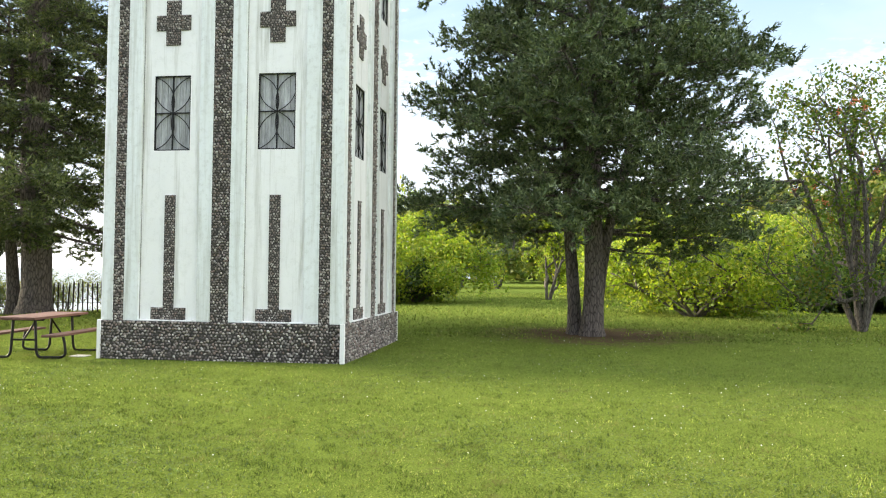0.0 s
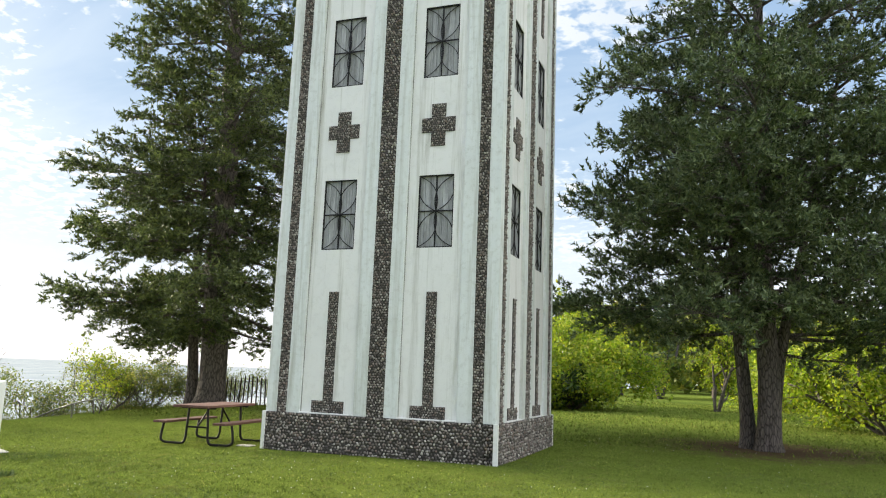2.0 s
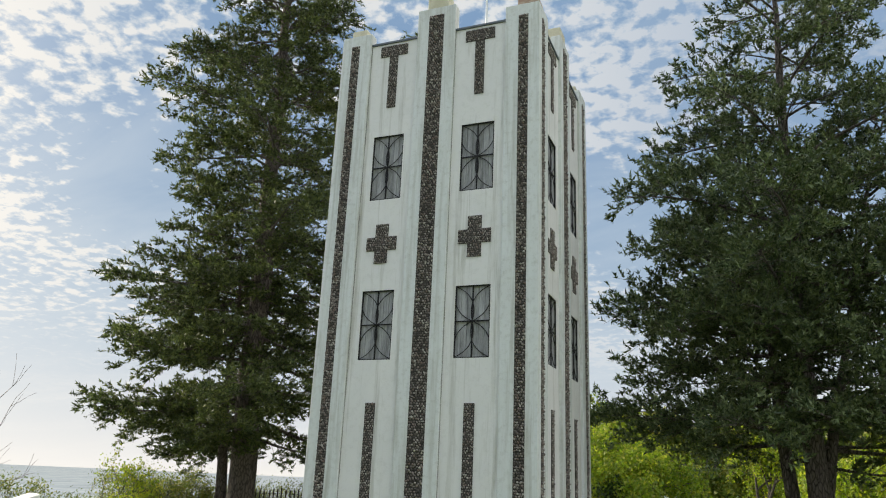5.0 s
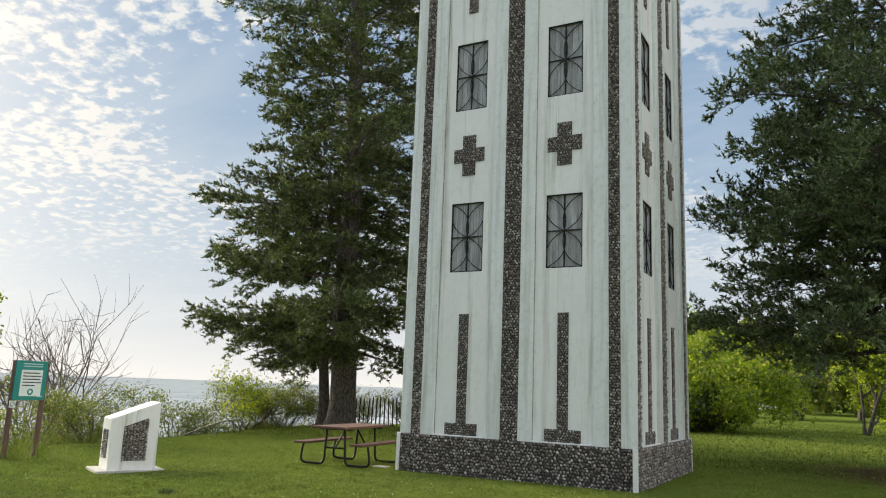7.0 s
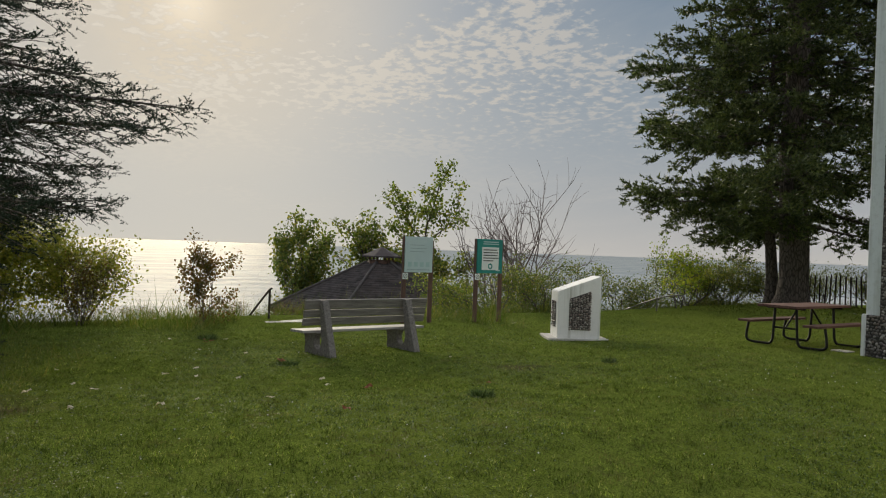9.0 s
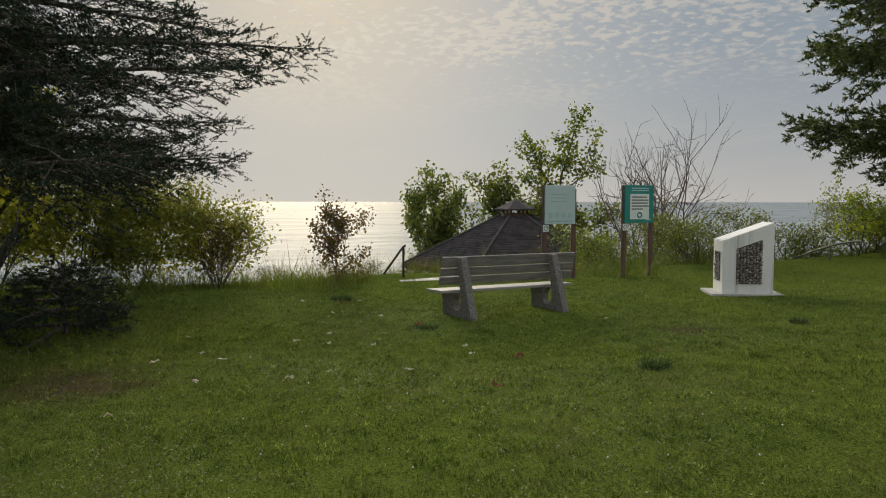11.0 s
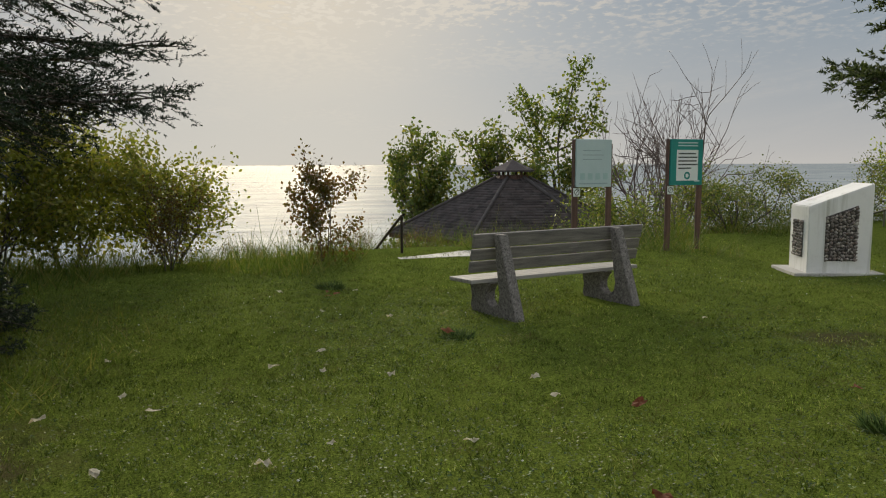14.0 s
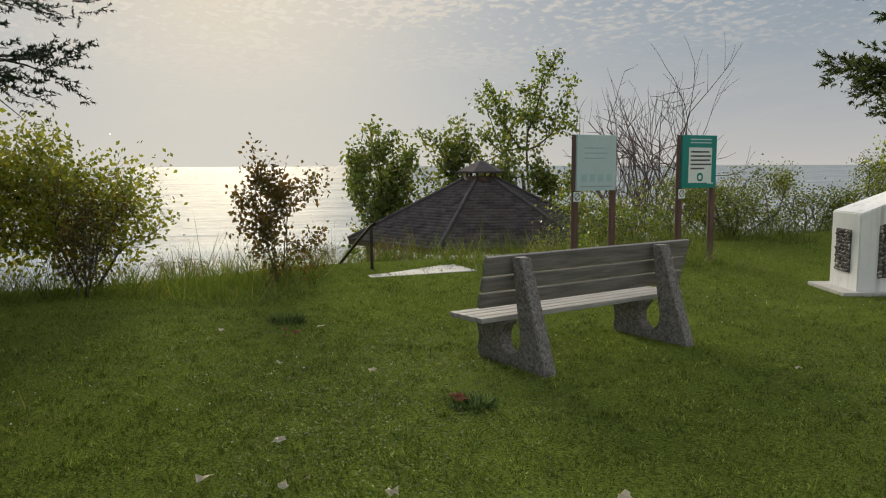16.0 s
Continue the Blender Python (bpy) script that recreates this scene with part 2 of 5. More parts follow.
def shingle_material():
    m, T, b, out = material("asphalt_shingle")
    isl = T.node("ShaderNodeNewGeometry").outputs["Random Per Island"]
    n = T.noise(coords(T), 3.0, 5.0, 0.7)
    fine = T.noise(coords(T), 70.0, 2.0)
    c = T.mix(isl, (0.034, 0.027, 0.027, 1), (0.085, 0.066, 0.063, 1))
    c = T.mix(T.ramp(n, [(0.45, 0.0), (0.7, 0.6)]), c, (0.135, 0.12, 0.115, 1))
    T.put(b.inputs["Base Color"], c)
    b.inputs["Roughness"].default_value = 0.85
    bump(T, b, fine, 0.5, 0.004)
    return m


WHITE = white_concrete("white_painted_concrete", (0.825, 0.82, 0.805), (0.785, 0.785, 0.77), (0.42, 0.41, 0.35), 0.0)
MINT = white_concrete("pale_mint_painted_concrete", (0.76, 0.79, 0.785), (0.715, 0.74, 0.725), (0.42, 0.42, 0.36), 0.5)
MORTAR = worn("dark_mortar", (0.03, 0.027, 0.025), (0.085, 0.077, 0.07), 6.0, 0.9)
PEBBLE = pebble_material()
GRIME_SHADE = worn("seam_grime_and_shade", (0.13, 0.125, 0.11), (0.55, 0.56, 0.53), 3.0, 0.9, grain=(1, 1, 0.6))
BOARD = worn("weathered_boards", (0.17, 0.17, 0.175), (0.50, 0.51, 0.52), 4.0, 0.85, grain=(3.0, 3.0, 0.3), relief=0.5, fine=9.0)
IRON = worn("black_iron", (0.010, 0.010, 0.011), (0.03, 0.028, 0.027), 8.0, 0.5, 0.6)
RUST = worn("rusty_cap", (0.30, 0.12, 0.06), (0.62, 0.56, 0.47), 5.0, 0.85)
CREAM = worn("cream_paint", (0.52, 0.48, 0.33), (0.72, 0.69, 0.54), 4.0, 0.7)
COPING = worn("coping_metal", (0.07, 0.085, 0.10), (0.16, 0.18, 0.20), 4.0, 0.5, 0.3)
BARK = bark_material("spruce_bark", (0.045, 0.036, 0.032), (0.27, 0.225, 0.20))
BARK2 = bark_material("grey_bark", (0.05, 0.043, 0.038), (0.21, 0.18, 0.155))
TWIG = worn("dead_twigs", (0.11, 0.07, 0.065), (0.20, 0.165, 0.15), 3.0, 0.9)
NEEDLE_A = leafy("spruce_needles", [(0.030, 0.048, 0.020), (0.076, 0.106, 0.036), (0.21, 0.24, 0.080), (0.105, 0.130, 0.048)], 0.5, 0.15, tint=(1.1, 1.25, 0.7))
NEEDLE_B = leafy("blue_spruce_needles", [(0.038, 0.058, 0.030), (0.105, 0.148, 0.070), (0.24, 0.285, 0.135), (0.145, 0.180, 0.074)], 0.5, 0.15, tint=(1.1, 1.25, 0.7))
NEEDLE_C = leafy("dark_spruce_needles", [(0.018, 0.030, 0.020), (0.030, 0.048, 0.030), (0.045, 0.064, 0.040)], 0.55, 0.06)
LEAF_GREEN = leafy("green_leaves", [(0.085, 0.125, 0.038), (0.14, 0.185, 0.05), (0.21, 0.235, 0.065), (0.33, 0.285, 0.085)], 0.5, 0.4)
LEAF_YELLOW = leafy("yellow_green_leaves", [(0.13, 0.20, 0.025), (0.21, 0.28, 0.035), (0.30, 0.345, 0.05), (0.39, 0.36, 0.06)], 0.5, 0.5)
LEAF_DARK = leafy("dark_green_leaves", [(0.022, 0.045, 0.015), (0.04, 0.07, 0.02), (0.06, 0.09, 0.026)], 0.5, 0.3)
LEAF_BROWN = leafy("reddish_leaves", [(0.09, 0.075, 0.025), (0.13, 0.10, 0.03), (0.17, 0.09, 0.035), (0.10, 0.12, 0.03)], 0.5, 0.4, tint=(1.3, 1.2, 0.6))
LEAF_OLIVE = leafy("olive_leaves", [(0.12, 0.14, 0.034), (0.20, 0.215, 0.046), (0.28, 0.275, 0.06), (0.32, 0.255, 0.07)], 0.5, 0.45)
LEAF_ASH = leafy("rowan_leaves", [(0.055, 0.105, 0.02), (0.095, 0.15, 0.028), (0.13, 0.17, 0.03), (0.22, 0.17, 0.035)])
GRASS = leafy("grass_blades", [(0.080, 0.124, 0.022), (0.272, 0.375, 0.054), (0.415, 0.50, 0.084), (0.58, 0.56, 0.19), (0.130, 0.195, 0.034)], 0.9, 0.14, fine=19.0, tint=(1.15, 1.35, 0.6))
WEED = leafy("clover_leaves", [(0.060, 0.105, 0.030), (0.130, 0.205, 0.055), (0.23, 0.31, 0.095), (0.36, 0.40, 0.16)], 0.7, 0.12, fine=19.0, tint=(1.1, 1.35, 0.6))
TALLGRASS = leafy("tall_grass", [(0.05, 0.09, 0.015), (0.10, 0.15, 0.025), (0.17, 0.18, 0.05), (0.25, 0.21, 0.09)], 0.6, 0.4)
CLOVER = worn("clover_white", (0.55, 0.55, 0.48), (0.8, 0.8, 0.74), 5.0, 0.8)
DRYLEAF = worn("pale_dry_leaf", (0.50, 0.45, 0.33), (0.82, 0.77, 0.64), 30.0, 0.8)
REDLEAF = worn("russet_leaf", (0.16, 0.05, 0.02), (0.34, 0.12, 0.05), 30.0, 0.8)
BROWNPLANK = worn("brown_planks", (0.075, 0.034, 0.027), (0.155, 0.075, 0.06), 3.0, 0.8, grain=(1.0, 9.0, 9.0))
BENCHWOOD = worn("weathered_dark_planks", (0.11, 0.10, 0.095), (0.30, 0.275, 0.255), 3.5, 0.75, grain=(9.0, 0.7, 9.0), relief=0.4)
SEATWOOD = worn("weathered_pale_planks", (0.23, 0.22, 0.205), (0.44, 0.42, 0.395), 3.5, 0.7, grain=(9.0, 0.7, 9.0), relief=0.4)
AGGREGATE = worn("exposed_aggregate_concrete", (0.05, 0.046, 0.042), (0.34, 0.31, 0.285), 45.0, 0.9, relief=0.9, fine=3.0)
CONCRETE = worn("pale_concrete", (0.40, 0.385, 0.36), (0.58, 0.56, 0.52), 2.0, 0.85)
POSTWOOD = worn("brown_stained_post", (0.075, 0.042, 0.033), (0.17, 0.10, 0.076), 3.0, 0.8, grain=(6, 6, 0.6))
TEAL = worn("teal_sign_paint", (0.010, 0.20, 0.185), (0.02, 0.27, 0.245), 2.0, 0.4)
PALE = worn("pale_blue_sign_face", (0.42, 0.55, 0.58), (0.52, 0.64, 0.66), 2.0, 0.35)
SIGNWHITE = worn("white_sign_face", (0.66, 0.72, 0.73), (0.78, 0.82, 0.82), 3.0, 0.4)
INK = worn("dark_print", (0.04, 0.05, 0.055), (0.08, 0.09, 0.095), 3.0, 0.5)
GREYINK = worn("faded_print", (0.28, 0.38, 0.41), (0.34, 0.44, 0.47), 3.0, 0.5)
RAILIRON = worn("rail_paint", (0.022, 0.018, 0.015), (0.06, 0.045, 0.035), 6.0, 0.45, 0.3)
OLIVE = worn("rail_galvanised", (0.10, 0.10, 0.07), (0.22, 0.21, 0.16), 6.0, 0.4, 0.5)
SHINGLE = shingle_material()
PICKET = worn("old_picket", (0.030, 0.024, 0.021), (0.085, 0.068, 0.058), 4.0, 0.9, grain=(4, 4, 0.5))
BERRY = worn("orange_berries", (0.40, 0.07, 0.015), (0.60, 0.16, 0.03), 10.0, 0.4)
ROCK = worn("shore_rock", (0.09, 0.085, 0.08), (0.24, 0.225, 0.21), 2.0, 0.9, relief=0.6)
GROUND = ground_material()
WATER = water_material()


# ---- mesh helpers ----
def raw_mesh(name, V, F, mat, smooth=False):
    """A mesh from arrays: V (n, 3), F (m, k)."""
    V, F = np.ascontiguousarray(V, dtype=np.float32), np.ascontiguousarray(F, dtype=np.int32)
    me = bpy.data.meshes.new(name)
    me.vertices.add(len(V))
    me.vertices.foreach_set("co", V.ravel())
    me.loops.add(F.size)
    me.loops.foreach_set("vertex_index", F.ravel())
    me.polygons.add(len(F))
    me.polygons.foreach_set("loop_start", np.arange(len(F), dtype=np.int32) * F.shape[1])
    if smooth:
        me.polygons.foreach_set("use_smooth", np.ones(len(F), dtype=bool))
    me.update(calc_edges=True)
    me.materials.append(mat)
    return me


def part(name, data, mat, parent=None, label="", smooth=False):
    """Links a bmesh (or a mesh) as one object under parent."""
    if isinstance(data, bmesh.types.BMesh):
        me = bpy.data.meshes.new(name)
        for f in data.faces:
            f.smooth = smooth
        data.to_mesh(me)
        data.free()
        me.materials.append(mat)
        data = me
    ob = new(name, data)
    if parent is not None:
        ob.parent = parent
    if label:
        ob["label"] = label
    return ob


def empty(name, m, label, category, group="", kind=""):
    ob = new(name)
    ob.empty_display_size = 0.2
    ob.matrix_basis = m
    return tagged(ob, label, category, group, kind)


def box(bm, x0, x1, y0, y1, z0, z1, bevel=0.0):
    r = bmesh.ops.create_cube(bm, size=1.0, matrix=Matrix.Translation(((x0 + x1) / 2, (y0 + y1) / 2, (z0 + z1) / 2)) @ Matrix.Diagonal((x1 - x0, y1 - y0, z1 - z0, 1)))
    if bevel:
        edges = list({e for v in r["verts"] for e in v.link_edges})
        bmesh.ops.bevel(bm, geom=edges, offset=bevel, segments=2, affect="EDGES", profile=0.6)
    return bm


def boxed(x0, x1, y0, y1, z0, z1, bevel=0.0):
    return box(bmesh.new(), x0, x1, y0, y1, z0, z1, bevel)


def prism(points, y0, y1, bevel=0.0):
    """A solid from an outline in x, z, between y0 and y1."""
    bm = bmesh.new()
    a = [bm.verts.new((x, y0, z)) for x, z in points]
    f = bm.faces.new(a)
    r = bmesh.ops.extrude_face_region(bm, geom=[f])
    for v in r["geom"]:
        if isinstance(v, bmesh.types.BMVert):
            v.co.y = y1
    bmesh.ops.recalc_face_normals(bm, faces=bm.faces)
    if bevel:
        bmesh.ops.bevel(bm, geom=[e for e in bm.edges if e.calc_face_angle(0) > 0.5], offset=bevel, segments=2, affect="EDGES")
    return bm


def tube_arrays(points, radii, sides=8, start=0):
    P = np.array(points, dtype=float)
    R = np.broadcast_to(np.array(radii, dtype=float), (len(P),))
    D = np.gradient(P, axis=0)
    D /= np.linalg.norm(D, axis=1)[:, None] + 1e-9
    ref = np.array([0.0, 0.0, 1.0]) if abs(D[0, 2]) < 0.8 else np.array([1.0, 0.0, 0.0])
    A = np.cross(D, ref)
    A /= np.linalg.norm(A, axis=1)[:, None] + 1e-9
    B = np.cross(D, A)
    ang = np.linspace(0, 2 * np.pi, sides, endpoint=False)
    V = P[:, None] + R[:, None, None] * (np.cos(ang)[None, :, None] * A[:, None] + np.sin(ang)[None, :, None] * B[:, None])
    n = len(P)
    i, j = np.meshgrid(np.arange(n - 1), np.arange(sides), indexing="ij")
    k = (j + 1) % sides
    F = np.stack([i * sides + j, i * sides + k, (i + 1) * sides + k, (i + 1) * sides + j], -1).reshape(-1, 4)
    return V.reshape(-1, 3), F + start


class Tubes:
    def __init__(self):
        self.V, self.F, self.n = [], [], 0

    def add(self, points, radii, sides=8):
        V, F = tube_arrays(points, radii, sides, self.n)
        self.V.append(V)
        self.F.append(F)
        self.n += len(V)

    def mesh(self, name, mat):
        return raw_mesh(name, np.concatenate(self.V), np.concatenate(self.F), mat, True)


def pipe(name, points, r, mat, parent=None, sides=8, label=""):
    t = Tubes()
    t.add(points, r, sides)
    P = np.array(points, dtype=float)
    return part(name, t.mesh(name, mat), mat, parent, label)


def rounded(points, steps=6):
    """Chaikin corner cutting, ends kept."""
    P = [np.array(p, dtype=float) for p in points]
    for _ in range(2):
        Q = [P[0]]
        for a, b in zip(P[:-1], P[1:]):
            Q += [a * 0.75 + b * 0.25, a * 0.25 + b * 0.75]
        P = Q + [P[-1]]
    return P


def unit(a):
    return a / (np.linalg.norm(a, axis=-1, keepdims=True) + 1e-9)


def blades(rng, O, D, L, W, k, spread, lift=0.0):
    """k thin pointed leaves round every twig (origin O, direction D, length L): arrays V, F of triangles."""
    n = len(O)
    s = rng.uniform(0.0, 1.0, (n, k, 1))
    base = O[:, None] + D[:, None] * L[:, None, None] * s
    rnd = unit(rng.normal(size=(n, k, 3)))
    d = unit(D[:, None] * rng.uniform(0.6, 1.0, (n, k, 1)) + rnd * spread + np.array([0, 0, lift]))
    side = unit(np.cross(d, unit(rng.normal(size=(n, k, 3)))))
    ln = W[1] * rng.uniform(0.7, 1.3, (n, k, 1))
    wd = W[0] * rng.uniform(0.7, 1.3, (n, k, 1))
    V = np.stack([base - side * wd / 2, base + side * wd / 2, base + d * ln], 2).reshape(-1, 3)
    return V, np.arange(len(V)).reshape(-1, 3)


def leaf_quads(rng, O, size, droop=0.2):
    """Small folded four-sided leaves at the points O."""
    n = len(O)
    d = unit(rng.normal(size=(n, 3)) + np.array([0, 0, -droop]))
    side = unit(np.cross(d, rng.normal(size=(n, 3))))
    up = np.cross(d, side)
    s = size * rng.uniform(0.6, 1.25, (n, 1))
    V = np.stack([O, O + d * s * 0.5 + side * s * 0.32 + up * s * 0.08, O + d * s, O + d * s * 0.5 - side * s * 0.32 + up * s * 0.08], 1).reshape(-1, 3)
    return V, np.arange(len(V)).reshape(-1, 4)


# ---- ground, lake ----
def sst(t):
    t = np.clip(t, 0, 1)
    return t * t * (3 - 2 * t)


def edge_x(y):
    """Where the lawn ends above the bluff."""
    return -18.0 - 1.6 * sst((np.asarray(y) - 12) / 10) + 0.35 * np.sin(np.asarray(y) * 0.7)


def height(x, y):
    x, y = np.asarray(x, dtype=float), np.asarray(y, dtype=float)
    h = -0.04 + 0.22 * sst((x + 11.5 + 0.4 * (np.minimum(y, 30) - 6)) / 6)
    h = h + 0.36 * np.exp(-((x + 16.4) ** 2 + (y - 23.0) ** 2) / 9.0)
    h = h + 0.02 * np.sin(x * 0.9 + 0.4 * y) * np.sin(y * 0.63)
    h = h - 0.055 * np.exp(-((x + 13.4) ** 2 + (y - 11.9) ** 2) / 3.0)
    d = edge_x(y) - x
    return h - 3.5 * sst(d / 7.5) - 0.6 * sst((d - 9) / 10) - 4.6 * sst((d - 20) / 16)


def spaced(lo, a, b, hi, step, grow):
    mid = list(np.arange(a, b + step / 2, step))
    left, right, s = [], [], step
    p = a
    while p > lo:
        s *= grow
        p -= s
        left.append(p)
    p, s = b, step
    while p < hi:
        s *= grow
        p += s
        right.append(p)
    return np.array(left[::-1] + mid + right)


gx, gy = spaced(-120, -45, 16, 3500, 0.4, 1.14), spaced(-3500, -6, 40, 3500, 0.4, 1.14)
GX, GY = np.meshgrid(gx, gy, indexing="ij")
gi, gj = np.meshgrid(np.arange(len(gx) - 1), np.arange(len(gy) - 1), indexing="ij")
gn = len(gy)
quads = np.stack([gi * gn + gj, (gi + 1) * gn + gj, (gi + 1) * gn + gj + 1, gi * gn + gj + 1], -1).reshape(-1, 4)
ground = part("ground", raw_mesh("ground", np.stack([GX, GY, height(GX, GY)], -1).reshape(-1, 3), quads, GROUND, True), GROUND)
tagged(ground, "mown lawn ending in a bluff above the lake", "ground", kind="structure")

wx, wy = -spaced(-10, 40, 90, 5200, 5.0, 1.25)[::-1], spaced(-5200, -60, 60, 5200, 6.0, 1.25)
wx = wx[wx < -28]
WX, WY = np.meshgrid(wx, wy, indexing="ij")
gi, gj = np.meshgrid(np.arange(len(wx) - 1), np.arange(len(wy) - 1), indexing="ij")
gn = len(wy)
quads = np.stack([gi * gn + gj, (gi + 1) * gn + gj, (gi + 1) * gn + gj + 1, gi * gn + gj + 1], -1).reshape(-1, 4)
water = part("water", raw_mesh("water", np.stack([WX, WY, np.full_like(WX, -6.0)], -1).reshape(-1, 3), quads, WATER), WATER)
tagged(water, "calm lake water glittering under a low sun", "lake", kind="structure")


# ---- grass ----
def grass(name, seed, count, area, blade_len, blade_w, mat, label, keep=None, tuft=1):
    rng = np.random.default_rng(seed)
    x0, x1, y0, y1 = area
    X, Y = rng.uniform(x0, x1, count), rng.uniform(y0, y1, count)
    if keep is not None:
        k = keep(X, Y, rng)
        X, Y = X[k], Y[k]
    X, Y = np.repeat(X, tuft) + rng.normal(0, 0.02, len(X) * tuft), np.repeat(Y, tuft) + rng.normal(0, 0.02, len(Y) * tuft)
    n = len(X)
    B = np.stack([X, Y, height(X, Y) - 0.005], -1)
    a = rng.uniform(0, 2 * np.pi, n)
    side = np.stack([np.cos(a), np.sin(a), np.zeros(n)], -1)
    lean = np.stack([rng.normal(0, 0.8, n), rng.normal(0, 0.8, n), np.ones(n)], -1)
    # uneven growth: tufts and thin spots
    grid = rng.normal(0, 1, (240, 240))
    u, v = ((X - x0) / 0.11) % 239, ((Y - y0) / 0.11) % 239
    iu, iv = u.astype(int), v.astype(int)
    fu, fv = u - iu, v - iv
    g = grid[iu, iv] * (1 - fu) * (1 - fv) + grid[iu + 1, iv] * fu * (1 - fv) + grid[iu, iv + 1] * (1 - fu) * fv + grid[iu + 1, iv + 1] * fu * fv
    L = blade_len * rng.uniform(0.5, 1.4, (n, 1)) * np.clip(1 + 0.55 * g, 0.3, 2.1)[:, None]
    tip = B + unit(lean) * L
    V = np.stack([B - side * blade_w / 2, B + side * blade_w / 2, tip], 1).reshape(-1, 3)
    ob = part(name, raw_mesh(name, V, np.arange(len(V)).reshape(-1, 3), mat), mat)
    return tagged(ob, label, "grass", kind="stuff")


def not_tower(X, Y, rng):
    litter = np.hypot(X - 0.6, (Y - 21.6) * 0.8) < rng.uniform(0.6, 2.9, len(X))
    return ~litter & ~((X > -8.6) & (X < -3.95) & (Y > 14.05) & (Y < 18.8))


def near_lawn(X, Y, rng):
    d = np.minimum(np.hypot(X + 0.5, Y - 1.6), np.minimum(np.hypot(X + 4.0, Y - 2.4), np.hypot(X + 7.0, Y - 3.0)))
    return (rng.uniform(0, 1, len(X)) < np.clip((6.0 / (d + 0.3)) ** 1.3, 0.10, 1.0)) & not_tower(X, Y, rng) & (X > edge_x(Y) - 1) & (np.hypot((X + 9.85) * 1.4, Y - 8.13) > rng.uniform(-0.25, 0.5, len(X)))


grass("grass", 3, 1550000, (-18, 9, -1, 23), 0.032, 0.008, GRASS, "short mown lawn grass with clover", near_lawn)
grass("grass", 4, 90000, (-18, 16, 20, 60), 0.075, 0.035, GRASS, "short mown lawn grass farther off", not_tower)


def lawn_weeds():
    """Small flat leaves of clover and plantain, close to the ground, in drifts."""
    rng = np.random.default_rng(9)
    n = 320000
    X, Y = rng.uniform(-16, 8, n), rng.uniform(1, 16, n)
    drift = np.sin(X * 1.3 + 2 * np.sin(Y * 0.9)) + np.sin(Y * 1.7 + 1.5 * np.sin(X * 1.1)) + rng.normal(0, 0.9, n)
    k = near_lawn(X, Y, rng) & (drift > 0.1)
    X, Y = X[k], Y[k]
    m = len(X)
    C = np.stack([X, Y, height(X, Y) + rng.uniform(0.008, 0.034, m)], -1)
    a = rng.uniform(0, 6.283, m)
    d = unit(np.stack([np.cos(a), np.sin(a), rng.normal(0, 0.35, m)], -1))
    e = unit(np.cross(d, np.stack([rng.normal(0, 0.35, m), rng.normal(0, 0.35, m), np.ones(m)], -1)))
    z = rng.uniform(0.010, 0.021, (m, 1))
    V = np.stack([C, C + d * z * 0.5 + e * z * 0.4, C + d * z, C + d * z * 0.5 - e * z * 0.4], 1).reshape(-1, 3)
    tagged(part("lawn_weeds", raw_mesh("lawn_weeds", V, np.arange(len(V)).reshape(-1, 4), WEED), WEED), "small clover and plantain leaves among the grass", "weeds", kind="stuff")


lawn_weeds()


def verge(X, Y, rng):
    d = X - edge_x(Y)
    path = (np.abs(Y - 7.0) < 1.0) & (X > -18.6)
    return (d < np.where(Y > 12, 0.5, 1.6) + 0.9 * np.sin(Y * 1.7)) & (d > -5) & ~path & ~((np.abs(Y - 19) < 1.2) & (d > -0.5))


grass("tall_grass", 5, 60000, (-25, -15, -4, 26), 0.42, 0.012, TALLGRASS, "rough tall grass along the bluff edge", verge)


def shade_rough(X, Y, rng):
    return np.hypot(X + 12.5, (Y - 0.4) * 1.3) < 2.8


grass("tall_grass", 6, 9000, (-16, -9, -3, 4), 0.16, 0.009, TALLGRASS, "longer grass below the dark spruce", shade_rough)


def clover_flowers():
    rng = np.random.default_rng(8)
    n = 1500
    X, Y = rng.uniform(-14, 9, n), rng.uniform(2, 24, n)
    k = not_tower(X, Y, rng) & (np.sin(X * 0.9 + 1) + np.sin(Y * 0.7) + rng.normal(0, 0.8, n) > 0.2)
    X, Y = X[k], Y[k]
    C = np.stack([X, Y, height(X, Y) + rng.uniform(0.03, 0.06, len(X))], -1)
    octa = np.array([(1, 0, 0), (0, 1, 0), (-1, 0, 0), (0, -1, 0), (0, 0, 0.8), (0, 0, -0.8)]) * 0.0085
    V = (C[:, None] + octa[None] * rng.uniform(0.6, 1.1, (len(C), 1, 1))).reshape(-1, 3)
    f = np.array([(0, 1, 4), (1, 2, 4), (2, 3, 4), (3, 0, 4), (1, 0, 5), (2, 1, 5), (3, 2, 5), (0, 3, 5)])
    F = (f[None] + 6 * np.arange(len(C))[:, None, None]).reshape(-1, 3)
    tagged(part("clover_flowers", raw_mesh("clover_flowers", V, F, CLOVER), CLOVER), "small white clover heads in the lawn", "clover", kind="stuff")


clover_flowers()


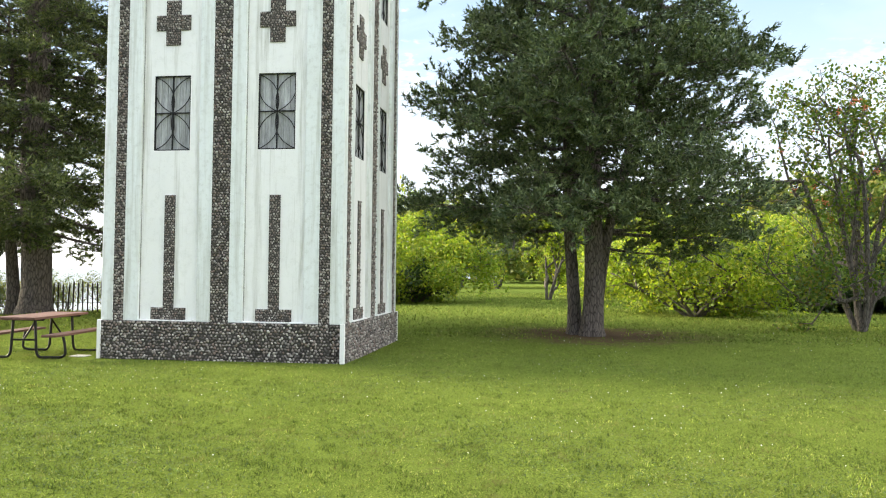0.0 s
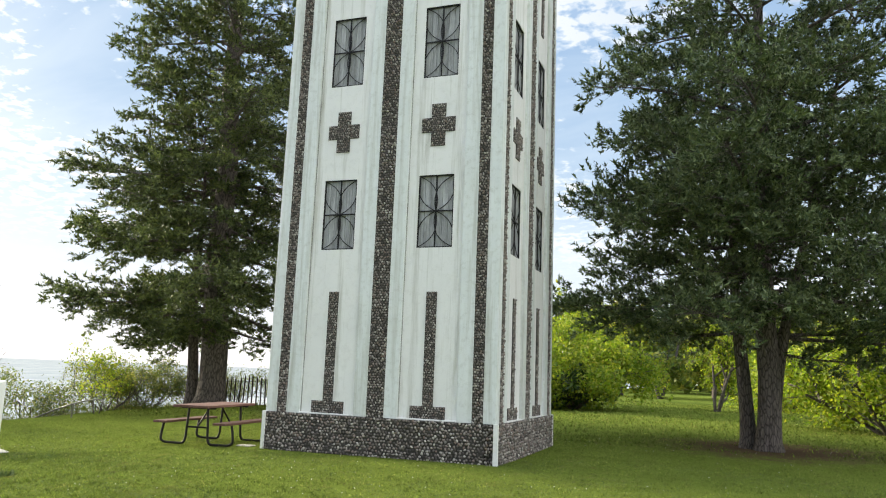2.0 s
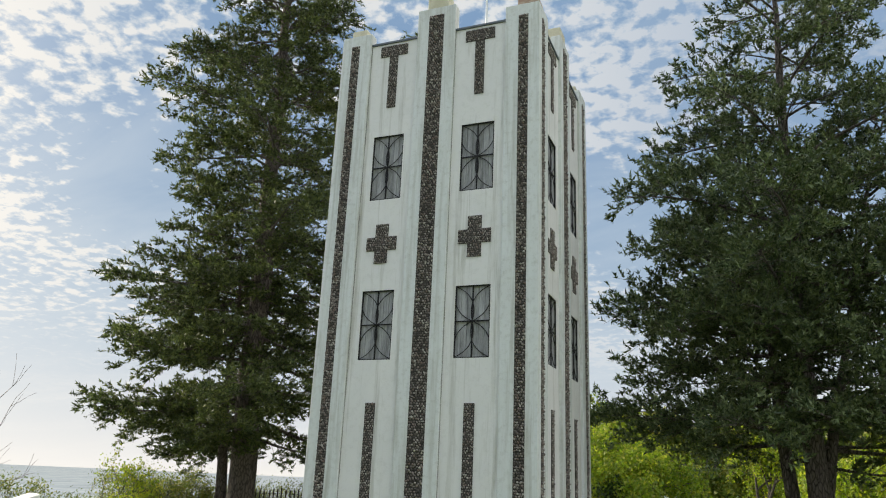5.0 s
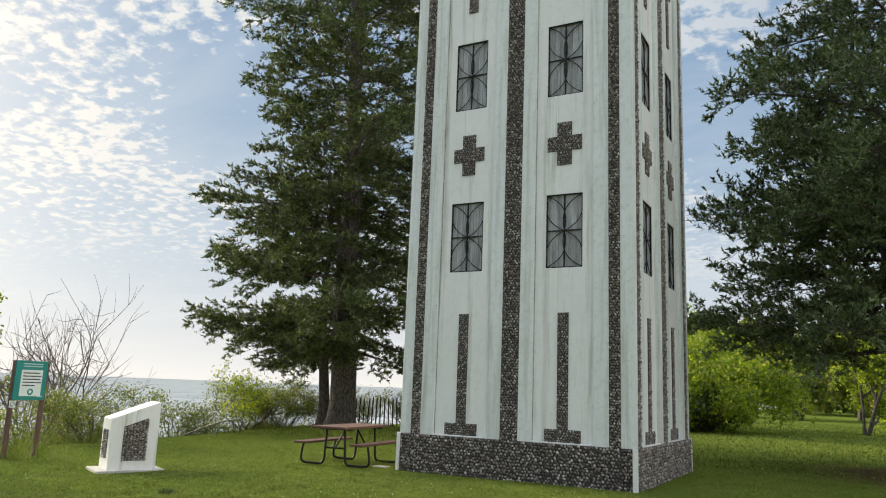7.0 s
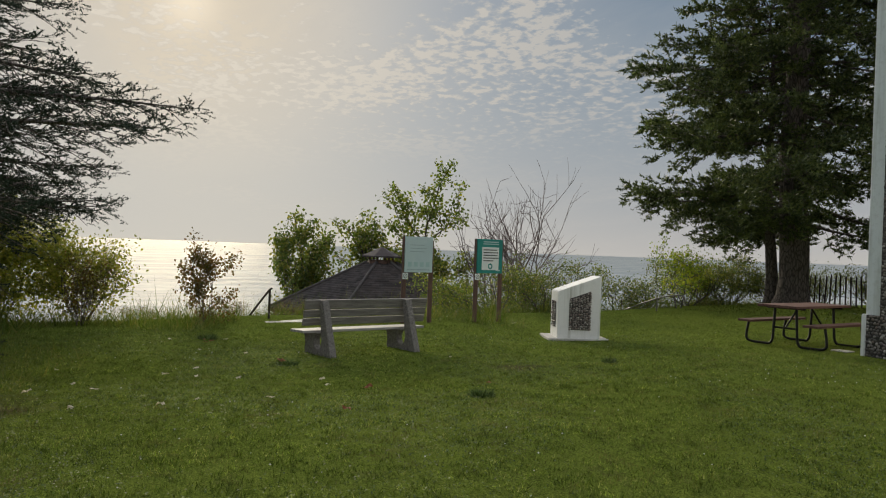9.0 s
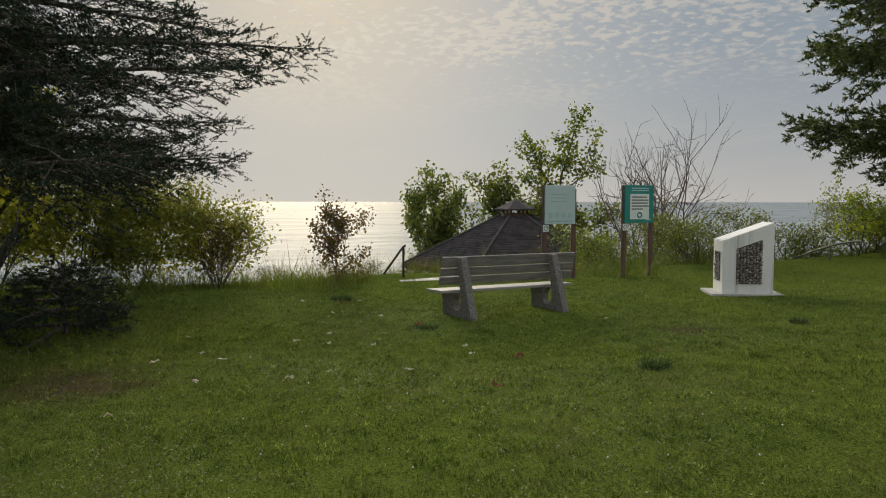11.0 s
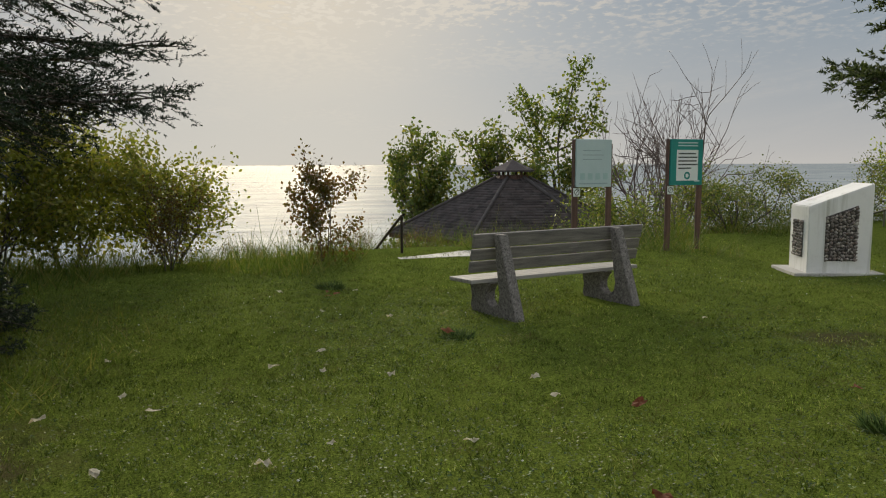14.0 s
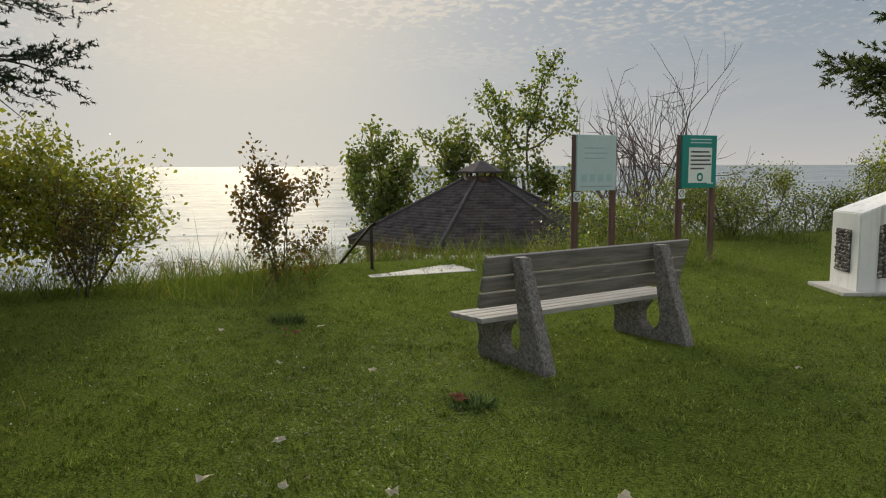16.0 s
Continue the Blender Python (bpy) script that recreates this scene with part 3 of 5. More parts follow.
def weed_tuft(x, y, r, count, tall, seed):
    rng = np.random.default_rng(seed)
    a, q = rng.uniform(0, 6.283, count), r * np.sqrt(rng.uniform(0, 1, count))
    O = np.stack([q * np.cos(a), q * np.sin(a), np.zeros(count)], -1)
    D = unit(np.stack([np.cos(a) * 0.7, np.sin(a) * 0.7, np.ones(count)], -1) + rng.normal(0, 0.3, (count, 3)))
    V, F = blades(rng, O, D, np.full(count, 0.01), (0.014, tall), 1, 0.3)
    ob = part("weed_tuft", raw_mesh("weed_tuft", V, F, WEED), WEED)
    ob.matrix_basis = Matrix.Translation((x, y, float(height(x, y)) - 0.01))
    tagged(ob, "dark green weed tuft in the mown lawn", "grass tuft", "weed tufts in the lawn")


weed_tuft(-14.5, 4.72, 0.16, 200, 0.10, 11)
weed_tuft(-7.95, 6.33, 0.11, 240, 0.10, 12)
weed_tuft(-11.35, 5.2, 0.13, 200, 0.09, 13)
weed_tuft(-9.6, 9.6, 0.09, 160, 0.09, 14)


# ---- tower ----
TX0, TX1, TY0 = -8.50, -4.00, 14.15
TW = TX1 - TX0
TC = ((TX0 + TX1) / 2, TY0 + TW / 2)
Z0, ZP, ZC = -0.25, 0.86, 10.84
STRIPS = [(0.23, 0.43, 10.90), (2.08, 2.42, 11.30), (TW - 0.43, TW - 0.23, 10.90)]
BAYS = [(0.71, 1.82), (2.68, TW - 0.71)]
WINDOWS = [(3.93, 5.29), (7.20, 8.63)]


def face_local(i):
    """Local frame of face i: x along it from the left, y outwards negative, z up."""
    return Matrix.Translation((TC[0], TC[1], 0)) @ Matrix.Rotation(i * math.pi / 2, 4, "Z") @ Matrix.Translation((-TW / 2, -TW / 2, 0))


def pebbles(rng, rects, size, lift, y=0.0):
    """Half-round stones on the plane y (facing -y), in rectangles (x0, x1, z0, z1): V, F."""
    pts = []
    for x0, x1, z0, z1 in rects:
        nx, nz = max(2, round((x1 - x0) / size)), max(2, round((z1 - z0) / (size * 0.86)))
        i, j = np.meshgrid(np.arange(nx), np.arange(nz), indexing="ij")
        px = x0 + (i + 0.5 + 0.25 * ((j % 2) * 2 - 1)) * (x1 - x0) / nx
        pz = z0 + (j + 0.5) * (z1 - z0) / nz
        p = np.stack([px, pz], -1).reshape(-1, 2)
        p += rng.normal(0, size * 0.13, p.shape)
        p[:, 0] = np.clip(p[:, 0], x0 + size * 0.35, x1 - size * 0.35)
        p[:, 1] = np.clip(p[:, 1], z0 + size * 0.3, z1 - size * 0.3)
        pts.append(p)
    P = np.concatenate(pts)
    n = len(P)
    a = np.linspace(0, 2 * np.pi, 6, endpoint=False)
    rings = [(1.0, 0.0), (0.72, 0.75), (0.0, 1.0)]
    T = np.array([(r * np.cos(t), h, r * np.sin(t)) for r, h in rings[:2] for t in a] + [(0, 1, 0)])
    f = [(k, (k + 1) % 6, 6 + (k + 1) % 6) for k in range(6)] + [(k, 6 + (k + 1) % 6, 6 + k) for k in range(6)] + [(6 + k, 6 + (k + 1) % 6, 12) for k in range(6)]
    rot = rng.uniform(0, np.pi, n)
    sx, sz = size * rng.uniform(0.36, 0.62, n), size * rng.uniform(0.28, 0.46, n)
    lx, lz = T[None, :, 0] * sx[:, None], T[None, :, 2] * sz[:, None]
    X = P[:, 0:1] + lx * np.cos(rot)[:, None] - lz * np.sin(rot)[:, None]
    Z = P[:, 1:2] + lx * np.sin(rot)[:, None] + lz * np.cos(rot)[:, None]
    Y = y - T[None, :, 1] * (lift * rng.uniform(0.55, 1.2, n))[:, None] + 0.004
    V = np.stack([X, Y, Z], -1).reshape(-1, 3)
    F = (np.array(f)[None] + 13 * np.arange(n)[:, None, None]).reshape(-1, 3)
    return V, F


def hole_panel(x0, x1, z0, z1, holes, y, deep):
    """A flat wall panel with rectangular openings and their reveals."""
    bm = bmesh.new()
    xs = sorted({x0, x1, *[h[0] for h in holes], *[h[1] for h in holes]})
    zs = sorted({z0, z1, *[h[2] for h in holes], *[h[3] for h in holes]})
    quad = lambda *p: bm.faces.new([bm.verts.new(q) for q in p])
    for a, b in zip(xs[:-1], xs[1:]):
        for c, d in zip(zs[:-1], zs[1:]):
            if not any(h[0] <= a and b <= h[1] and h[2] <= c and d <= h[3] for h in holes):
                quad((a, y, c), (b, y, c), (b, y, d), (a, y, d))
    for a, b, c, d in holes:
        e = y + deep
        quad((a, y, c), (a, e, c), (b, e, c), (b, y, c))
        quad((a, y, d), (b, y, d), (b, e, d), (a, e, d))
        quad((a, y, c), (a, y, d), (a, e, d), (a, e, c))
        quad((b, y, c), (b, e, c), (b, e, d), (b, y, d))
    bmesh.ops.remove_doubles(bm, verts=bm.verts, dist=0.0005)
    return bm


def arc(cx, cz, r, a0, a1, y, n=14):
    return [(cx + r * math.cos(t), y, cz + r * math.sin(t)) for t in np.linspace(a0, a1, n)]


def window_grille(x0, x1, z0, z1, y, parent):
    """Iron frame, cross bars and bowed leaf-shaped bars before weathered boards."""
    win = part("window", boxed(x0 - 0.0, x1 + 0.0, y + 0.048, y + 0.07, z0, z1), BOARD, parent, "window closed with weathered grey boards")
    xc, zc, w, h = (x0 + x1) / 2, (z0 + z1) / 2, (x1 - x0) / 2, (z1 - z0) / 2
    nb = 6
    bw = (x1 - x0) / nb
    for k in range(nb):
        part("board", boxed(x0 + k * bw + 0.004, x0 + (k + 1) * bw - 0.004, y + 0.034 + 0.004 * (k % 2), y + 0.050, z0 + 0.003, z1 - 0.003, 0.003), BOARD, win)
    fr = bmesh.new()
    t = 0.02
    for b in ((x0, x0 + t, z0, z1), (x1 - t, x1, z0, z1), (x0 + t, x1 - t, z0, z0 + t), (x0 + t, x1 - t, z1 - t, z1)):
        box(fr, b[0], b[1], y - 0.004, y + 0.02, b[2], b[3])
    box(fr, xc - 0.011, xc + 0.011, y - 0.002, y + 0.018, z0 + t, z1 - t)
    box(fr, x0 + t, x1 - t, y - 0.006, y + 0.016, zc - 0.011, zc + 0.011)
    part("grille_frame", fr, IRON, win, "black iron frame with cross bars")
    # each quarter holds a leaf of two bows from the middle to the outer corner
    for sx in (-1, 1):
        for sz in (-1, 1):
            a, b = np.array([xc, zc]), np.array([xc + sx * (w - t), zc + sz * (h - t)])
            m, d = (a + b) / 2, b - a
            nrm = np.array([-d[1], d[0]])
            for bow in (-0.24, 0.24):
                run = [a + d * s + nrm * bow * 3.6 * s * (1 - s) for s in np.linspace(0, 1, 13)]
                pipe("scroll_bar", [(q[0], y + 0.006, q[1]) for q in run], 0.0085, IRON, win, 5)
    return win


def build_tower():
    tower = empty("tower", Matrix.Identity(4), "tall square white concrete tower with pebble strips, crosses and barred windows", "tower")
    rng = np.random.default_rng(21)
    stone = lambda i: 1.0 if i < 2 else 1.7
    core = bmesh.new()
    box(core, TX0 + 0.2, TX1 - 0.2, TY0 + 0.2, TY0 + TW - 0.2, Z0, ZC - 0.05)
    part("core", core, WHITE, tower)
    for i in range(4):
        m = face_local(i)

        def put(name, bm, mat, label="", smooth=False):
            ob = part(name, bm, mat, tower, label, smooth)
            ob.matrix_basis = m
            return ob

        # recessed panels with window openings
        for a, b in BAYS:
            c = (a + b) / 2
            holes = [(c - 0.345, c + 0.345, z0, z1) for z0, z1 in WINDOWS]
            put("panel", hole_panel(a, b, ZP - 0.02, ZC, holes, 0.06, 0.13), WHITE)
            put("coping", boxed(a - 0.0, b + 0.0, 0.03, 0.22, ZC, ZC + 0.05, 0.008), COPING, "dark metal coping strip")
            # Strip paints the recess's shadow line, with some dirt, at the panel's left.
            put("seam", boxed(a, a + 0.014, 0.050, 0.0585, ZP + 0.03, ZC - 0.01), GRIME_SHADE, "dirt and painted shade line along the panel's recessed edge")
            put("ledge", boxed(a, b, -0.012, 0.058, ZP, ZP + 0.025, 0.006), WHITE)
            for z0, z1 in WINDOWS:
                w = window_grille(c - 0.345, c + 0.345, z0, z1, 0.075, tower)
                w.matrix_basis = m
            for nm, rects in (("cross", [(c - 0.14, c + 0.14, 5.84, 6.66), (c - 0.33, c - 0.14, 6.11, 6.39), (c + 0.14, c + 0.33, 6.11, 6.39)]),
                              ("inverted_t", [(c - 0.10, c + 0.10, 1.10, 3.12), (c - 0.33, c + 0.33, 0.885, 1.10)]),
                              ("t_mark", [(c - 0.10, c + 0.10, 9.28, 10.52), (c - 0.32, c + 0.32, 10.52, 10.78)])):
                bm = bmesh.new()
                for r in rects:
                    box(bm, r[0], r[1], 0.044, 0.062, r[2], r[3])
                base = put(nm, bm, MORTAR, "pebble-dash relief set in mortar")
                V, F = pebbles(rng, rects, 0.047 * stone(i), 0.024, 0.046)
                part("pebble_facing", raw_mesh("pebble_facing", V, F, PEBBLE, True), PEBBLE, base)["kind"] = "stuff"
        # pilasters: two white margins with a pebble strip between
        spans = [(0.0, 0.71, ZP, 11.15, STRIPS[0]), (1.82, 2.68, ZP, 11.48, STRIPS[1]), (TW - 0.71, TW, ZP, 11.15, STRIPS[2])]
        for a, b, z0, z1, (s0, s1, st) in spans:
            bm = bmesh.new()
            if a == 0:
                box(bm, 0.0, s0, 0.0, s0, z0, z1, 0.010)
            else:
                box(bm, a, s0, 0.0, 0.225, z0, z1, 0.008)
            if b < TW:
                box(bm, s1, b, 0.0, 0.225, z0, z1, 0.008)
            box(bm, s0, s1, 0.012, 0.222, z0, st)
            box(bm, s0, s1, 0.002, 0.222, st, z1)
            pil = put("pilaster", bm, MINT, "pale mint pilaster with grey weather stains")
            strip = put("pebble_strip", boxed(s0, s1, 0.004, 0.02, ZP, st), MORTAR, "strip of dark river pebbles")
            V, F = pebbles(rng, [(s0, s1, ZP - 0.05, st)], 0.054 * stone(i), 0.036, 0.006)
            part("pebble_facing", raw_mesh("pebble_facing", V, F, PEBBLE, True), PEBBLE, strip)["kind"] = "stuff"
            if a > 1 and b < TW - 1:
                cap = boxed(2.25 - 0.24, 2.25 + 0.24, 0.05, 0.36, z1, z1 + 0.34, 0.02)
                put("cap", cap, CREAM, "stepped cream-painted cap")
            elif a == 0:
                rust = i == 1
                put("cap", boxed(0.14, 0.50, 0.14, 0.50, z1, z1 + 0.24, 0.02), RUST if rust else CREAM, "stepped cap with rust stains" if rust else "stepped cream-painted cap")
                if rust:
                    put("cap", boxed(0.004, 0.30, 0.004, 0.30, z1 + 0.001, z1 + 0.05, 0.01), RUST, "rust-stained top")
        # pebble-dashed plinth
        put("plinth", boxed(0.0, TW - 0.20, -0.03, 0.20, Z0, ZP), MORTAR, "pebble-dashed plinth")
        V, F = pebbles(rng, [(0.03, TW - 0.03, Z0 + 0.2, ZP)], 0.062 * stone(i), 0.038, -0.028)
        st = put("pebble_facing", raw_mesh("pebble_facing", V, F, PEBBLE, True), PEBBLE)
        st["kind"] = "stuff"
        put("corner_bead", boxed(-0.045, 0.03, -0.05, 0.03, Z0, ZP + 0.01, 0.01), WHITE, "chipped white corner edge")
    roof = part("roof_slab", boxed(TX0 + 0.25, TX1 - 0.25, TY0 + 0.25, TY0 + TW - 0.25, ZC - 0.12, ZC - 0.02), CONCRETE, tower)
    pipe("antenna", [(-5.75, 15.9, ZC - 0.05), (-5.75, 15.9, 13.6)], 0.025, SIGNWHITE, tower, 8, "thin pale mast on the roof")
    return tower


build_tower()


# ---- conifers ----
def tree_base(name, x, y, label, category, rz=0.0, group="", sink=0.0):
    return empty(name, pose(x, y, float(height(x, y)) - sink, 0, 0, rz), label, category, group)


def trunk_part(parent, pts, radii, mat, sides=14, seed=0, name="trunk"):
    rng = np.random.default_rng(seed)
    V, F = tube_arrays(pts, radii, sides)
    n = len(pts)
    V = V.reshape(n, sides, 3)
    c = np.array(pts)[:, None]
    V = c + (V - c) * (1 + rng.normal(0, 0.05, (1, sides, 1)) + rng.normal(0, 0.03, (n, sides, 1)))
    # root flare
    flare = np.where(np.arange(n) == 0, 1.45, np.where(np.arange(n) == 1, 1.12, 1.0))[:, None, None]
    V = c + (V - c) * flare
    return part(name, raw_mesh(name, V.reshape(-1, 3), F, mat, True), mat, parent)


def spruce(name, x, y, profile, seed, needle, bark, label, limbs, stems, shoot=0.26, needle_size=(0.045, 0.12), per=11, gap=0.24, shoot_gap=0.13, droop=0.2, ragged=0.18, fan=0.34, fine_below=99.0, sink=0.12, lift=0.0, bias=0.85):
    """A spruce: trunks, bowed limbs with side branches, and shoots set all round with needles.
    profile gives the crown's radius by height; limbs differ in length, in slow waves round and up the tree."""
    rng = np.random.default_rng(seed)
    tree = tree_base(name, x, y, label, "spruce tree", 0, sink=sink)
    hz, hr = np.array([p[0] for p in profile]), np.array([p[1] for p in profile])
    low, tall = hz[0], hz[-1]
    tb, O, D, Ls = Tubes(), [], [], []
    coarse = []
    wave = rng.uniform(0, 6.28, 4)
    up = np.array([0, 0, 1.0])
    for si, (sx, sy, part_h, rad, lx, ly) in enumerate(stems):
        zs = np.concatenate([[0, 0.35, 0.9], np.linspace(1.8, tall * part_h, 9)]) if tall > 2 else np.linspace(0, tall, 6)
        top = np.array([lx, ly]) / part_h ** 1.3
        pts = [(sx + top[0] * (z / tall) ** 1.3 + 0.05 * math.sin(z + si), sy + top[1] * (z / tall) ** 1.3 + 0.05 * math.cos(z * 0.8), z) for z in zs]
        trunk_part(tree, pts, [rad * max(0.05, 1 - z / (tall * part_h) * 0.97) for z in zs], bark, 14, seed + si)
        n = int(limbs * part_h / sum(q[2] for q in stems))
        for k in range(n):
            f = (k + rng.uniform(-0.8, 0.8)) / n
            z = low + (tall * part_h * 0.99 - low) * min(1, max(0, f)) ** bias
            q = (z - low) / (tall * part_h - low)
            az = k * 2.39996 + rng.normal(0, 0.35)
            uneven = 0.09 * math.sin(2 * az + 0.9 * z + wave[0]) + 0.13 * math.sin(3 * az - 2.1 * z + wave[1]) + 0.10 * math.sin(az + 2.9 * z + wave[2])
            R = np.interp(z / part_h ** 0.8, hz, hr) * part_h ** 0.5 * (0.94 + uneven * ragged / 0.18 + rng.normal(0, ragged * 0.55))
            if rng.uniform() < 0.3 and tall > 2:
                R *= rng.uniform(0.4, 0.7)
            R = max(0.25 if tall > 2 else 0.12, min(R, hr.max() * 1.04))
            h = np.array([math.cos(az), math.sin(az), 0])
            t = np.array([-h[1], h[0], 0])
            base = np.array([sx + top[0] * (z / tall) ** 1.3, sy + top[1] * (z / tall) ** 1.3, z])
            dr = droop * (1 - q) - 0.40 * q + rng.normal(0, 0.07)
            s = np.linspace(0, 1, 8)
            P = base + h * (R * s)[:, None] + up * (R * (-dr * s * 1.5 + dr * s ** 2.4))[:, None] + t * (R * rng.normal(0, 0.14) * s ** 2)[:, None]
            tb.add(P, np.linspace(0.014 + 0.014 * R / 1.2, 0.005, 8), 5)
            thin = 1.0 if z < fine_below and (fine_below > 90 or h[0] * 0.8 + h[1] * 0.6 > -0.25) else 2.3
            m = max(4, int(2 * R / gap / thin ** 0.5))
            for j in range(m):
                sj = 0.22 + 0.78 * (j + rng.uniform(0, 1)) / m
                a = int(min(6, sj * 7))
                p = P[a] + (P[a + 1] - P[a]) * (sj * 7 - a)
                tan = unit(P[a + 1] - P[a])
                sg = 1 if j % 2 else -1
                l2 = R * fan * min(1.0, (1.05 - sj) * 1.7, sj * 2.2) * rng.uniform(0.5, 1.3) + shoot * 0.9
                d2 = unit(tan * rng.uniform(0.5, 1.0) + t * sg * rng.uniform(0.35, 0.95) + up * rng.uniform(-0.40, 0.30 + lift))
                tip = p + d2 * l2 - up * 0.16 * l2
                if l2 > 0.45:
                    tb.add([p, p + d2 * l2 * 0.5 - up * 0.04 * l2, tip], [0.010, 0.007, 0.003], 3)
                # shoots thicken towards the end of the side branch into a tuft
                c = max(3, int(l2 / shoot_gap / thin))
                u = rng.uniform(0.12, 1.0, c) ** 0.75
                O.append(p + d2 * (l2 * u)[:, None] - up * (0.16 * l2 * u ** 2)[:, None] + rng.normal(0, 0.10 * shoot, (c, 3)))
                side = unit(np.cross(d2, up))
                D.append(unit(d2 * 0.75 + side * rng.choice([-1, 1], (c, 1)) * rng.uniform(0.1, 1.0, (c, 1)) + up * rng.uniform(-0.35 + 0.3 * lift, 0.55 + lift, (c, 1))))
                Ls.append(shoot * rng.uniform(0.6, 1.25, c) * thin ** 0.5)
                coarse.append(np.full(c, thin > 1))
    part("bough_frame", tb.mesh("bough_frame", bark), bark, tree)["kind"] = "stuff"
    O, D, Ls, coarse = (np.concatenate(q) for q in (O, D, Ls, coarse))
    V, F = blades(rng, O[~coarse], D[~coarse], Ls[~coarse], needle_size, per, 0.75 if fine_below > 90 else 1.2)
    if coarse.any():
        # high and rear boughs carry fewer and larger needles
        V2, F2 = blades(rng, O[coarse], D[coarse], Ls[coarse], (needle_size[0] * 3.5, needle_size[1] * 2.5), 6, 0.75)
        V, F = np.concatenate([V, V2]), np.concatenate([F, F2 + len(V)])
    part("crown", raw_mesh("crown", V, F, needle), needle, tree)
    return tree


spruce("spruce_tree", -16.4, 23.0, ((2.7, 4.3), (3.6, 5.0), (6.4, 4.9), (9.3, 4.3), (11.3, 3.3), (14, 3.1), (18, 3.0), (23, 2.0), (28, 0.25)), 31, NEEDLE_A, BARK, "tall old green spruce with two trunks beside the tower", 310, ((0, 0, 1.0, 0.46, -0.6, 0), (-0.78, -0.05, 0.36, 0.20, -0.5, 0.2)), 0.30, (0.050, 0.13), 12, 0.27, 0.125, droop=0.32, ragged=0.24, fan=0.36, lift=0.15)
spruce("spruce_tree", -13.0, 28.0, ((2.6, 4.6), (6, 4.6), (11, 3.6), (16, 2.2), (21, 0.3)), 37, NEEDLE_A, BARK, "tall green spruce behind the tower", 95, ((0, 0, 1.0, 0.40, 0, 0),), 0.36, (0.065, 0.17), 8, 0.34, 0.19, droop=0.2)
spruce("spruce_tree", 0.5, 21.2, ((2.6, 3.2), (3.6, 4.4), (5.6, 4.8), (8.0, 4.1), (9.6, 3.6), (11.4, 2.5), (14.5, 1.9), (17, 1.0), (18.5, 0.25)), 41, NEEDLE_B, BARK, "broad blue-green spruce with a double trunk on the lawn", 225, ((0.10, 0, 1.0, 0.27, 0.2, 0), (-0.36, 0.35, 0.62, 0.18, -0.5, 0.5), (0.16, 0.12, 0.68, 0.15, 2.8, 0.6)), 0.30, (0.048, 0.12), 12, 0.25, 0.13, droop=0.06, ragged=0.30, fan=0.38, lift=0.55)
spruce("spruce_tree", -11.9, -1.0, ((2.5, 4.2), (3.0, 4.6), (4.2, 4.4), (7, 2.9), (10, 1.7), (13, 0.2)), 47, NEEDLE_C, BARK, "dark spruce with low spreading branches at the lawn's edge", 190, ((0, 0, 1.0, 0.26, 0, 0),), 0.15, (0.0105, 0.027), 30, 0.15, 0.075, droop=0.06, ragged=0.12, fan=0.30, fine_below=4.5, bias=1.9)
# The dark spruce's drooping low bough, added as a small tree of its own.
spruce("young_spruce", -12.4, 0.78, ((0.08, 1.05), (0.40, 0.95), (0.85, 0.25)), 48, NEEDLE_C, BARK, "low bough of the dark spruce, built as a small separate spruce", 34, ((0, 0, 1.0, 0.03, 0, 0),), 0.10, (0.008, 0.04), 22, 0.10, 0.06, droop=0.05, sink=0.02)


